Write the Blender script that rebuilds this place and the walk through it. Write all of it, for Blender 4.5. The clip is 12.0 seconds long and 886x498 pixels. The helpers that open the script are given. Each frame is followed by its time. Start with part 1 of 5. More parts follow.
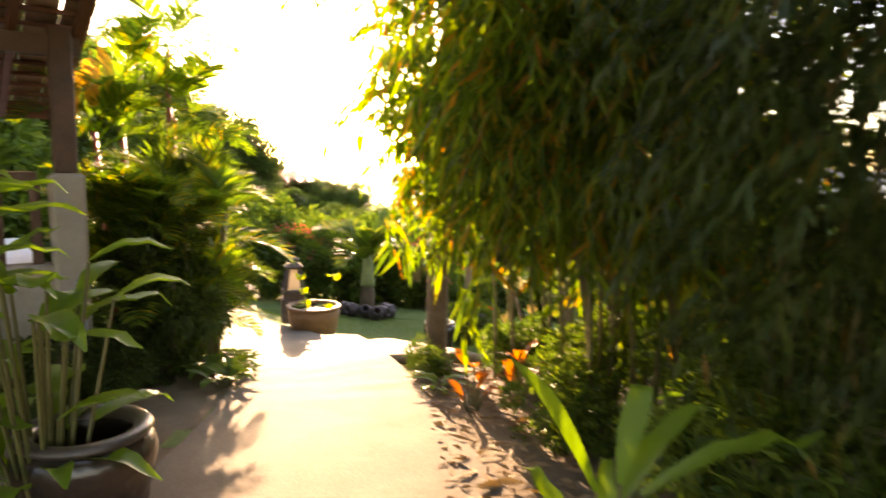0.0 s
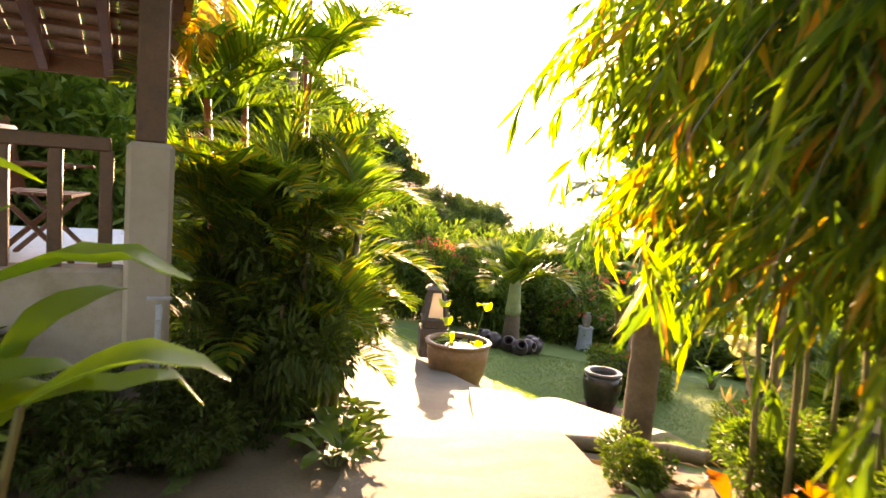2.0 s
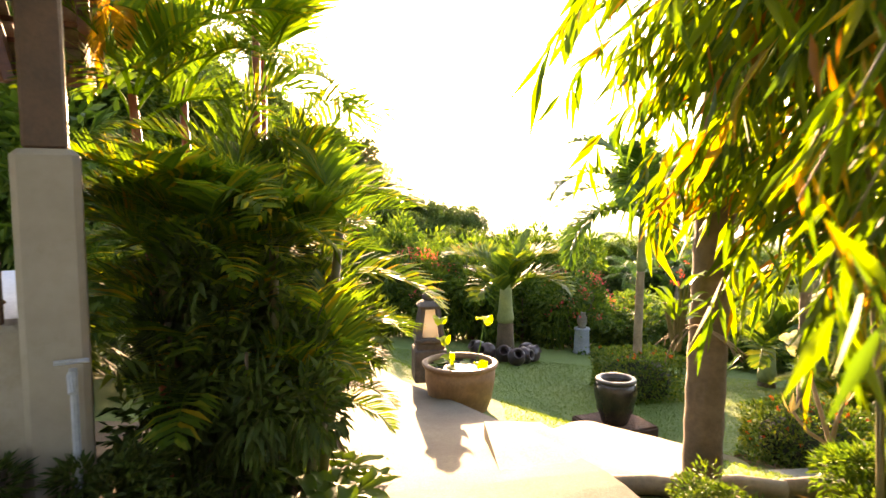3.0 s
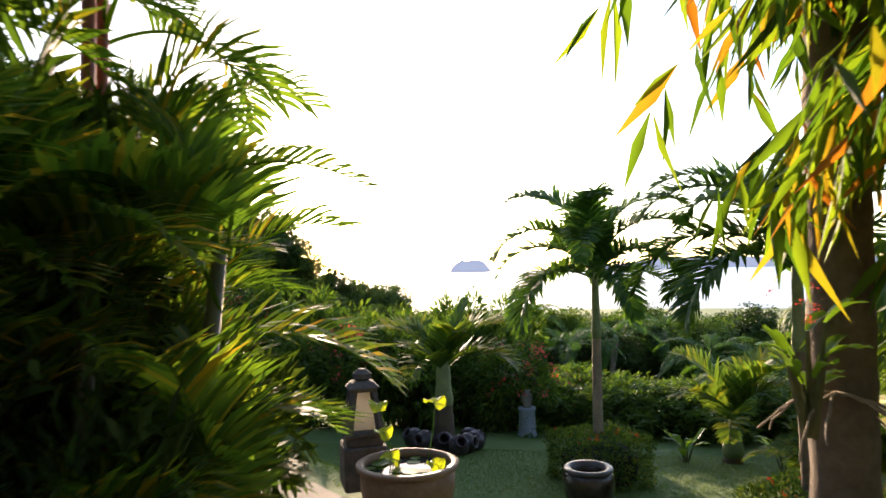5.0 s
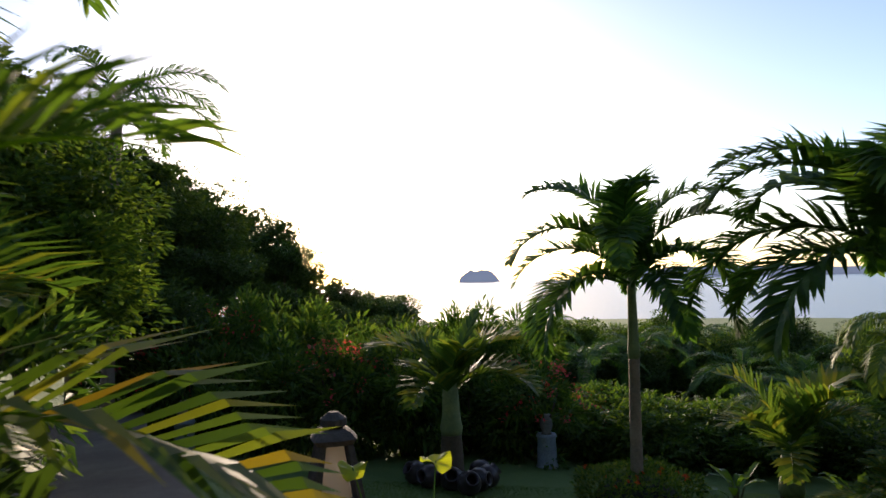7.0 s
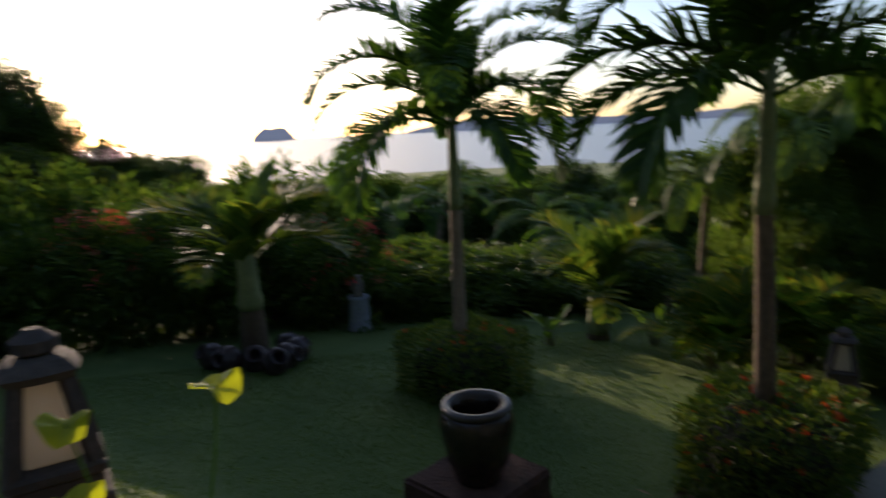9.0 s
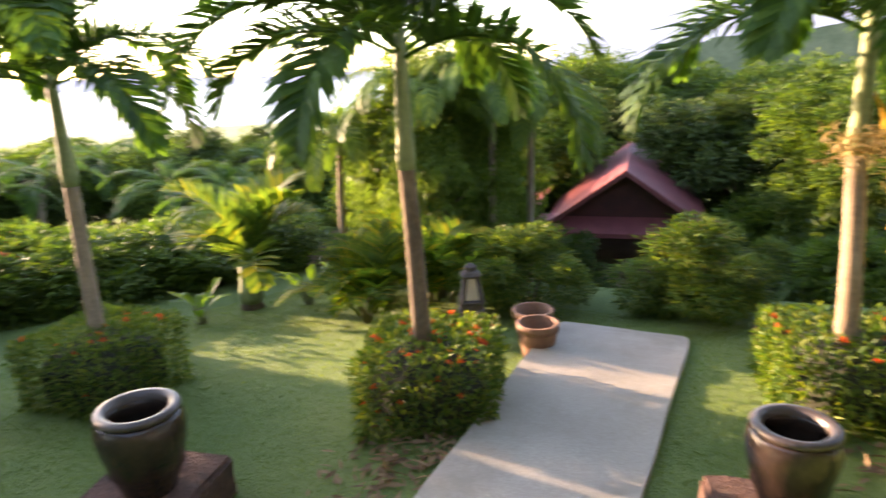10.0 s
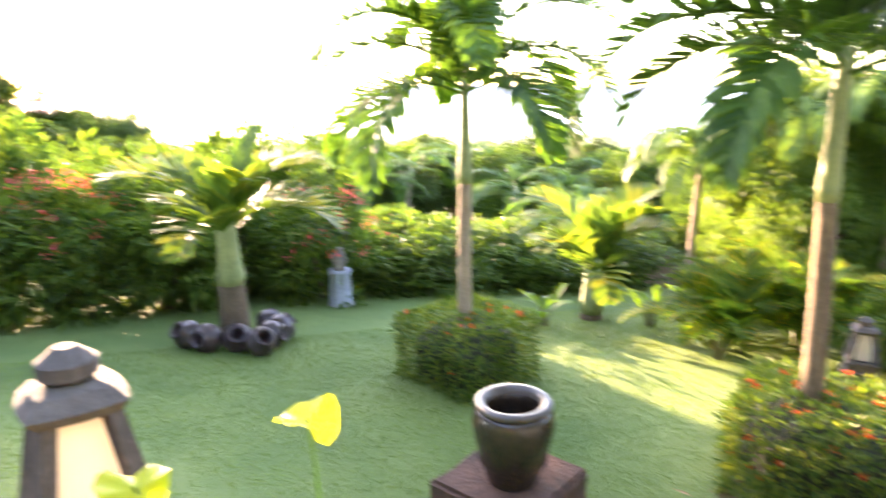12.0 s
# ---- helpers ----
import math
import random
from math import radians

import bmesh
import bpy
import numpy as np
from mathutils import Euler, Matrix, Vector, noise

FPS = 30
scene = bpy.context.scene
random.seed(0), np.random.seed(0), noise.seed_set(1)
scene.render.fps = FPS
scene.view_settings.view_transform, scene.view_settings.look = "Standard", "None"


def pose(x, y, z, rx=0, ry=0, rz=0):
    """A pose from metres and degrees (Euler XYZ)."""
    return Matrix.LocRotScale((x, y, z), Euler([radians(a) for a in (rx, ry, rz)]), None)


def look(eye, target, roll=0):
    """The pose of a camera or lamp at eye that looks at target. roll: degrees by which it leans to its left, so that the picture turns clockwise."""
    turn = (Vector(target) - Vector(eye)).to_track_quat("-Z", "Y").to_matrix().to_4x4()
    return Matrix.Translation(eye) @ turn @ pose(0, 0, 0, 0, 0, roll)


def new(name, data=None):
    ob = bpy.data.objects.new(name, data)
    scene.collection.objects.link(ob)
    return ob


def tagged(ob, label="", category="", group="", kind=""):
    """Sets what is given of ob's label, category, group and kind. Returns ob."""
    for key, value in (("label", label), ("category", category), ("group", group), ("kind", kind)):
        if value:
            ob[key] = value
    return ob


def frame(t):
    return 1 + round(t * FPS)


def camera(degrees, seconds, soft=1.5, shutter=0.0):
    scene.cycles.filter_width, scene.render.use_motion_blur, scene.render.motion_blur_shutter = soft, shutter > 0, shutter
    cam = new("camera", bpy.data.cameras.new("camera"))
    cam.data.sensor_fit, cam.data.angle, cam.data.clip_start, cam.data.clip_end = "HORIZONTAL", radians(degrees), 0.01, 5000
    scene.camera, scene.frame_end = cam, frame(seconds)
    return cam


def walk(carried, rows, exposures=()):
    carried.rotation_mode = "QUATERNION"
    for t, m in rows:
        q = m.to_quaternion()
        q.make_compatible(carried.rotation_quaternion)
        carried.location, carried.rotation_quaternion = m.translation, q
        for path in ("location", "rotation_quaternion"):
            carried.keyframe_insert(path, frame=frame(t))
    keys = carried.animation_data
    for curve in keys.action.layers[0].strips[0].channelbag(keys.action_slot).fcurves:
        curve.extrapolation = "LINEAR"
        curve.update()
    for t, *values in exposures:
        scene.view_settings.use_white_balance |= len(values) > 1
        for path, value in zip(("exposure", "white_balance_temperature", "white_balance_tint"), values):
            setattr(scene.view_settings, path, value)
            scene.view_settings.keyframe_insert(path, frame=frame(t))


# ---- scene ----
cam = camera(68.0, 12.0, shutter=0.5)
walk(cam, [
    (0.0, pose(0.775, -3.669, 2.407, 82.50, -1.20, -6.34)),
    (0.5, pose(0.727, -3.198, 2.383, 83.70, -1.60, -0.04)),
    (1.0, pose(0.596, -2.713, 2.323, 81.50, 0.50, -1.44)),
    (1.5, pose(0.528, -2.230, 2.253, 81.40, -1.30, 1.76)),
    (2.0, pose(0.438, -1.799, 2.216, 83.70, -4.60, 5.86)),
    (2.5, pose(0.318, -1.331, 2.206, 83.80, -1.10, 4.96)),
    (4.5, pose(0.009, 0.149, 1.820, 90.20, -0.60, -0.70)),
    (5.0, pose(-0.009, 0.572, 1.820, 91.60, 1.30, -3.80)),
    (5.5, pose(0.040, 0.981, 1.788, 92.30, 0.70, -5.30)),
    (6.0, pose(0.131, 1.386, 1.780, 91.20, -1.20, -4.50)),
    (6.5, pose(0.121, 1.787, 1.780, 92.90, 1.20, -2.70)),
    (8.5, pose(0.229, 3.280, 1.645, 84.50, 2.90, -10.40)),
    (9.0, pose(0.288, 3.550, 1.618, 79.40, 3.00, -20.50)),
    (9.5, pose(0.252, 3.726, 1.622, 76.00, 3.30, -39.30)),
    (10.0, pose(0.247, 3.825, 1.609, 74.70, 2.40, -52.40)),
    (10.5, pose(0.238, 3.825, 1.613, 74.60, 1.30, -60.90)),
    (11.0, pose(0.149, 3.857, 1.609, 75.30, 0.10, -58.40)),
    (11.5, pose(0.022, 4.041, 1.618, 74.50, -1.20, -41.10)),
    (12.0, pose(-0.099, 4.279, 1.640, 76.40, 0.80, -24.60)),
], exposures=[
    (0, 3.6, 11500, 33), (1.0, 3.95, 11500, 33), (2.5, 3.95, 11500, 32), (4.5, 2.9, 8200, 22),
    (5.5, 1.75, 7200, 23), (6.5, 1.35, 7000, 22), (8.5, 0.45, 6900, 22), (9.0, 0.75, 7000, 23),
    (9.5, 2.05, 7600, 26), (10.0, 3.55, 8700, 31), (10.5, 4.15, 8500, 32), (11.0, 4.35, 8500, 31),
    (11.5, 4.55, 8500, 31), (12.0, 4.85, 8500, 31)])

# ---- world and sun ----
SUN_AZ, SUN_EL = 6.5, 8.5        # degrees to the left of +y, degrees up
world = bpy.data.worlds.new("world")
scene.world = world
world.use_nodes = True
wn = world.node_tree.nodes
sky = wn.new("ShaderNodeTexSky")
sky.sky_type = "NISHITA"
sky.sun_disc = False
sky.sun_elevation = radians(SUN_EL)
sky.sun_rotation = radians(-SUN_AZ)
sky.dust_density = 0.7
sky.air_density = 0.8
sky.ozone_density = 2.0
wn["Background"].inputs["Strength"].default_value = 0.15
world.node_tree.links.new(sky.outputs[0], wn["Background"].inputs[0])
sun = new("sun", bpy.data.lights.new("sun", "SUN"))
sun.data.energy = 2.6
sun.data.angle = radians(0.5)
sun.data.color = (1.0, 0.86, 0.66)
to_sun = Vector((-math.sin(radians(SUN_AZ)) * math.cos(radians(SUN_EL)), math.cos(radians(SUN_AZ)) * math.cos(radians(SUN_EL)), math.sin(radians(SUN_EL))))
sun.matrix_world = look(to_sun * 50, (0, 0, 0))

rng = random.Random(7)
nrg = np.random.default_rng(7)


# ---- materials ----
def mat_base(name):
    m = bpy.data.materials.new(name)
    m.use_nodes = True
    nt = m.node_tree
    return m, nt, nt.nodes["Principled BSDF"], nt.nodes["Material Output"]


def ramp(nt, fac, stops):
    r = nt.nodes.new("ShaderNodeValToRGB")
    els = r.color_ramp.elements
    while len(els) < len(stops):
        els.new(0.5)
    for e, (p, c) in zip(els, stops):
        e.position, e.color = p, (*c, 1)
    nt.links.new(fac, r.inputs[0])
    return r.outputs[0]


def noise_fac(nt, scale, detail=5.0, vec=None, rough=0.6):
    n = nt.nodes.new("ShaderNodeTexNoise")
    n.inputs["Scale"].default_value = scale
    n.inputs["Detail"].default_value = detail
    n.inputs["Roughness"].default_value = rough
    if vec is None:
        c = nt.nodes.new("ShaderNodeTexCoord")
        vec = c.outputs["Object"]
    nt.links.new(vec, n.inputs["Vector"])
    return n.outputs["Fac"]


def mix(nt, fac, a, b, mode="MIX"):
    x = nt.nodes.new("ShaderNodeMix")
    x.data_type, x.blend_type = "RGBA", mode
    for sock, v in ((x.inputs[0], fac), (x.inputs[6], a), (x.inputs[7], b)):
        if hasattr(v, "is_linked"):
            nt.links.new(v, sock)
        else:
            sock.default_value = v if not isinstance(v, tuple) else (*v, 1)
    return x.outputs[2]


def bump(nt, bsdf, fac, strength, dist=0.02):
    b = nt.nodes.new("ShaderNodeBump")
    b.inputs["Strength"].default_value = strength
    b.inputs["Distance"].default_value = dist
    nt.links.new(fac, b.inputs["Height"])
    nt.links.new(b.outputs[0], bsdf.inputs["Normal"])


def surface(name, c1, c2, scale=4.0, rough=0.8, grain=60.0, bstr=0.4, stain=None, metal=0.0, bd=0.01, spec=0.5, gc=0.55):
    """Two-scale mottled surface: c1 to c2 in patches, fine grain in colour and relief, and dark or pale stains."""
    m, nt, b, out = mat_base(name)
    f1 = noise_fac(nt, scale)
    f2 = noise_fac(nt, grain, 6.0)
    col = ramp(nt, f1, [(0.32, c1), (0.68, c2)])
    g = ramp(nt, f2, [(0.3, (0.62, 0.62, 0.62)), (0.7, (1.25, 1.25, 1.25))])
    col = mix(nt, gc, col, g, "MULTIPLY")
    if stain:
        f3 = noise_fac(nt, scale * 0.45, 8.0, None, 0.72)
        sf = ramp(nt, f3, [(0.52, (0, 0, 0)), (0.66, (1, 1, 1))])
        col = mix(nt, sf, col, stain)
    nt.links.new(col, b.inputs["Base Color"])
    b.inputs["Roughness"].default_value = rough
    b.inputs["Metallic"].default_value = metal
    b.inputs["Specular IOR Level"].default_value = spec
    bump(nt, b, f2, bstr, bd)
    return m


def leaf_mat(name, stops, trans=0.45, rough=0.55, patch=1.2):
    """Thin leaves: gloss above, light through them; every leaf has its own tone."""
    m, nt, b, out = mat_base(name)
    geo = nt.nodes.new("ShaderNodeNewGeometry")
    col = ramp(nt, geo.outputs["Random Per Island"], stops)
    f = noise_fac(nt, patch, 3.0)
    col = mix(nt, 0.6, col, ramp(nt, f, [(0.3, (0.6, 0.62, 0.6)), (0.7, (1.3, 1.3, 1.1))]), "MULTIPLY")
    nt.links.new(col, b.inputs["Base Color"])
    b.inputs["Roughness"].default_value = rough
    b.inputs["Specular IOR Level"].default_value = 0.28
    tr = nt.nodes.new("ShaderNodeBsdfTranslucent")
    warm = mix(nt, 1.0, col, (1.72, 1.68, 0.78), "MULTIPLY")
    nt.links.new(warm, tr.inputs["Color"])
    ms = nt.nodes.new("ShaderNodeMixShader")
    ms.inputs[0].default_value = trans
    nt.links.new(b.outputs[0], ms.inputs[1])
    nt.links.new(tr.outputs[0], ms.inputs[2])
    nt.links.new(ms.outputs[0], out.inputs[0])
    return m


def G3(a, b, c):
    return [(0.0, a), (0.5, b), (1.0, c)]


M_PALM = leaf_mat("palm_leaf", G3((0.028, 0.075, 0.018), (0.05, 0.12, 0.022), (0.085, 0.16, 0.03)))
M_YOUNG = leaf_mat("young_palm_leaf", [(0.0, (0.05, 0.1, 0.02)), (0.6, (0.09, 0.15, 0.028)), (1.0, (0.2, 0.2, 0.03))], 0.5)
M_ARECA = leaf_mat("areca_leaf", [(0.0, (0.045, 0.1, 0.018)), (0.55, (0.09, 0.17, 0.024)), (0.85, (0.16, 0.21, 0.028)), (1.0, (0.33, 0.22, 0.03))], 0.62)
M_DRY = leaf_mat("dry_frond_leaf", G3((0.42, 0.22, 0.04), (0.5, 0.3, 0.05), (0.38, 0.2, 0.06)))
M_BAMBOO = leaf_mat("bamboo_leaf", [(0.0, (0.03, 0.075, 0.012)), (0.45, (0.08, 0.15, 0.016)), (0.8, (0.15, 0.22, 0.022)), (0.95, (0.3, 0.16, 0.025)), (1.0, (0.3, 0.1, 0.02))], 0.6)
# bamboo leaf again, darker: the clumps' shade put into the leaf colour
M_BAMBOOSHADE = leaf_mat("shaded_bamboo_leaf", [(0.0, (0.02, 0.045, 0.01)), (0.6, (0.035, 0.07, 0.014)), (0.94, (0.06, 0.09, 0.016)), (1.0, (0.2, 0.1, 0.02))], 0.32)
M_BUSH = leaf_mat("bush_leaf", G3((0.035, 0.085, 0.016), (0.07, 0.14, 0.024), (0.12, 0.185, 0.035)), 0.4)
M_HEDGE = leaf_mat("hedge_leaf", G3((0.035, 0.085, 0.015), (0.08, 0.15, 0.022), (0.17, 0.2, 0.035)), 0.35)
M_TREE = leaf_mat("tree_leaf", G3((0.03, 0.07, 0.015), (0.065, 0.125, 0.022), (0.12, 0.18, 0.03)), 0.4)
M_FEATHER = leaf_mat("feathery_tree_leaf", G3((0.055, 0.115, 0.022), (0.09, 0.16, 0.03), (0.14, 0.2, 0.038)), 0.42)
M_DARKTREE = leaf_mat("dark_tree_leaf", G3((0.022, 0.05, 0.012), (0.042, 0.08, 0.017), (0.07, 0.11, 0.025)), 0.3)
M_BROAD = leaf_mat("broad_leaf", G3((0.05, 0.12, 0.015), (0.09, 0.18, 0.02), (0.14, 0.24, 0.03)), 0.45, 0.35)
M_LOTUS = leaf_mat("lotus_leaf", G3((0.3, 0.38, 0.03), (0.36, 0.42, 0.03), (0.42, 0.45, 0.04)), 0.5, 0.4)
M_RED = leaf_mat("red_leaf", G3((0.28, 0.07, 0.02), (0.4, 0.12, 0.02), (0.16, 0.04, 0.03)), 0.45)
M_PETAL_RED = leaf_mat("red_petal", G3((0.5, 0.03, 0.01), (0.6, 0.08, 0.02), (0.55, 0.14, 0.02)), 0.3, 0.6)
M_PETAL_PINK = leaf_mat("pink_petal", G3((0.6, 0.05, 0.1), (0.65, 0.1, 0.12), (0.6, 0.12, 0.06)), 0.35, 0.6)
M_PETAL_WHITE = leaf_mat("white_petal", G3((0.74, 0.7, 0.58), (0.8, 0.78, 0.72), (0.78, 0.7, 0.45)), 0.15, 0.6)
M_GRASSBLADE = leaf_mat("grass_blade", G3((0.08, 0.155, 0.03), (0.12, 0.195, 0.042), (0.175, 0.235, 0.055)), 0.4, 0.7, 0.8)
M_LITTER = leaf_mat("fallen_leaf", G3((0.16, 0.09, 0.05), (0.28, 0.18, 0.1), (0.12, 0.07, 0.045)), 0.1, 0.75)
M_GROUND = surface("soil", (0.09, 0.06, 0.035), (0.15, 0.105, 0.06), 1.5, 0.95, 40, 0.8)
M_LAWN = surface("lawn", (0.075, 0.14, 0.028), (0.135, 0.195, 0.045), 0.9, 0.9, 45, 0.9, None, 0, 0.03)
M_CONC = surface("path_concrete", (0.13, 0.107, 0.085), (0.195, 0.165, 0.132), 1.6, 0.8, 55, 0.35, (0.13, 0.105, 0.08), 0, 0.01, 0.08)
M_CONC2 = surface("pale_path_concrete", (0.33, 0.29, 0.24), (0.42, 0.375, 0.315), 1.3, 0.75, 60, 0.2, (0.28, 0.25, 0.2), 0, 0.01, 0.1)
M_PLASTER = surface("plaster", (0.26, 0.222, 0.185), (0.34, 0.3, 0.255), 1.6, 0.9, 18, 0.12, (0.2, 0.165, 0.11), 0, 0.01, 0.2, 0.15)
M_DECK = surface("white_tile_floor", (0.7, 0.7, 0.7), (0.78, 0.78, 0.78), 2.0, 0.35, 30, 0.05)
M_WOOD = surface("dark_wood", (0.06, 0.028, 0.016), (0.11, 0.05, 0.028), 5.0, 0.55, 50, 0.3)
M_WOODRED = surface("red_brown_wood", (0.13, 0.05, 0.03), (0.2, 0.08, 0.045), 5.0, 0.6, 50, 0.3)
M_TILE = surface("clay_roof_tile", (0.28, 0.17, 0.12), (0.42, 0.3, 0.22), 3.0, 0.85, 45, 0.3)
M_ROOFRED = surface("red_metal_roof", (0.17, 0.035, 0.035), (0.24, 0.06, 0.058), 2.0, 0.55, 30, 0.1)
M_ROOFDARK = surface("maroon_gable_board", (0.06, 0.013, 0.013), (0.1, 0.022, 0.02), 2.0, 0.6, 30, 0.2)
M_TRUNK = surface("palm_trunk_bark", (0.19, 0.13, 0.085), (0.33, 0.24, 0.16), 3.0, 0.85, 30, 0.5, (0.12, 0.09, 0.06))
M_TRUNKGREEN = surface("green_crownshaft", (0.16, 0.2, 0.08), (0.26, 0.3, 0.12), 3.0, 0.6, 25, 0.2)
M_BARK = surface("tree_bark", (0.09, 0.06, 0.04), (0.17, 0.12, 0.08), 4.0, 0.9, 25, 0.8)
M_REDSTEM = surface("red_palm_stem", (0.25, 0.05, 0.03), (0.36, 0.1, 0.05), 3.0, 0.5, 25, 0.2)
M_CULM = surface("bamboo_culm", (0.07, 0.08, 0.025), (0.15, 0.12, 0.045), 3.0, 0.45, 25, 0.2)
M_JAR = surface("dark_glazed_clay", (0.022, 0.014, 0.011), (0.045, 0.028, 0.02), 4.0, 0.2, 30, 0.25, (0.06, 0.036, 0.024))
M_JARRIM = surface("worn_glaze_rim", (0.045, 0.032, 0.027), (0.085, 0.062, 0.05), 6.0, 0.35, 40, 0.2)
M_CLAY = surface("brown_clay", (0.17, 0.085, 0.04), (0.26, 0.14, 0.07), 4.0, 0.6, 30, 0.3, (0.12, 0.06, 0.03))
M_TERRA = surface("terracotta", (0.2, 0.095, 0.055), (0.3, 0.15, 0.09), 4.0, 0.75, 30, 0.3)
M_LATER = surface("laterite_block", (0.075, 0.034, 0.024), (0.15, 0.07, 0.045), 8.0, 0.95, 28, 1.0, (0.06, 0.035, 0.025), 0, 0.03)
M_STONE = surface("grey_stone", (0.16, 0.14, 0.12), (0.28, 0.25, 0.22), 5.0, 0.85, 30, 0.6)
M_LANTERN = surface("dark_lantern_stone", (0.05, 0.04, 0.034), (0.1, 0.08, 0.068), 6.0, 0.9, 34, 0.8, (0.14, 0.11, 0.09))
M_TRUNKDARK = surface("dark_palm_bark", (0.09, 0.06, 0.038), (0.17, 0.115, 0.07), 4.0, 0.9, 26, 0.8, (0.22, 0.15, 0.09))
M_STRAW = leaf_mat("straw_flower_stalk", G3((0.32, 0.22, 0.12), (0.42, 0.32, 0.2), (0.26, 0.17, 0.09)), 0.2, 0.8)
M_BLUESTONE = surface("blue_grey_stone", (0.25, 0.28, 0.33), (0.36, 0.4, 0.46), 4.0, 0.7, 30, 0.3)
M_PURPLE = surface("purple_brown_glaze", (0.045, 0.028, 0.032), (0.085, 0.055, 0.06), 5.0, 0.3, 30, 0.2)
# distance haze is put into the colour: pale blue base and weak self-glow
M_HILL, _nt, _b, _o = mat_base("far_hill_haze_glow")
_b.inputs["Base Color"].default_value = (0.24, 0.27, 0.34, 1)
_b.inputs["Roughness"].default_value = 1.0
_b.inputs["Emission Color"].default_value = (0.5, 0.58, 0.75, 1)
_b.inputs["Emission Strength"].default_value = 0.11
M_HILLNEAR = surface("wooded_hill", (0.06, 0.09, 0.05), (0.1, 0.13, 0.08), 0.05, 1.0, 0.5, 0.3)
M_CLOTH = surface("pale_cloth", (0.6, 0.58, 0.58), (0.7, 0.68, 0.68), 4.0, 0.9, 80, 0.3)
M_MUDWALL = surface("tan_garden_wall", (0.26, 0.18, 0.12), (0.34, 0.25, 0.17), 2.0, 0.9, 20, 0.4)
M_SEA, _nt, _b, _o = mat_base("sea_water")
_b.inputs["Base Color"].default_value = (0.12, 0.16, 0.21, 1)
_b.inputs["Specular IOR Level"].default_value = 0.38
_b.inputs["Roughness"].default_value = 0.3
bump(_nt, _b, noise_fac(_nt, 0.12, 6.0), 0.5, 1.0)
M_WATER, _nt, _b, _o = mat_base("pot_water")
_b.inputs["Base Color"].default_value = (0.02, 0.03, 0.025, 1)
_b.inputs["Roughness"].default_value = 0.04
bump(_nt, _b, noise_fac(_nt, 9.0, 2.0), 0.12, 0.02)
M_GLASS, _nt, _b, _o = mat_base("frosted_lantern_glass")
_b.inputs["Base Color"].default_value = (0.7, 0.64, 0.54, 1)
_b.inputs["Roughness"].default_value = 0.45
_tr = _nt.nodes.new("ShaderNodeBsdfTranslucent")
_tr.inputs["Color"].default_value = (0.75, 0.68, 0.56, 1)
_ms = _nt.nodes.new("ShaderNodeMixShader")
_ms.inputs[0].default_value = 0.4
_nt.links.new(_b.outputs[0], _ms.inputs[1])
_nt.links.new(_tr.outputs[0], _ms.inputs[2])
_nt.links.new(_ms.outputs[0], _o.inputs[0])


# ---- mesh helpers ----
def mk(name, verts, faces, mat, parent=None, label="", smooth=False, at=None):
    me = bpy.data.meshes.new(name)
    me.from_pydata([tuple(v) for v in verts], [], faces)
    me.materials.append(mat)
    if smooth:
        me.polygons.foreach_set("use_smooth", [True] * len(me.polygons))
    ob = new(name, me)
    if at is not None:
        ob.matrix_basis = at
    if parent is not None:
        ob.parent = parent
    if label:
        ob["label"] = label
    return ob


def again(ob, name, m, parent=None):
    o = new(name, ob.data)
    o.matrix_basis = m
    o.parent = parent
    return o


def thing(name, x, y, z, label, category, group="", rz=0.0, kind=""):
    return _place(tagged(new(name), label, category, group, kind), x, y, z, rz)


def _place(ob, x, y, z, rz):
    ob.matrix_basis = pose(x, y, z, 0, 0, rz)
    return ob


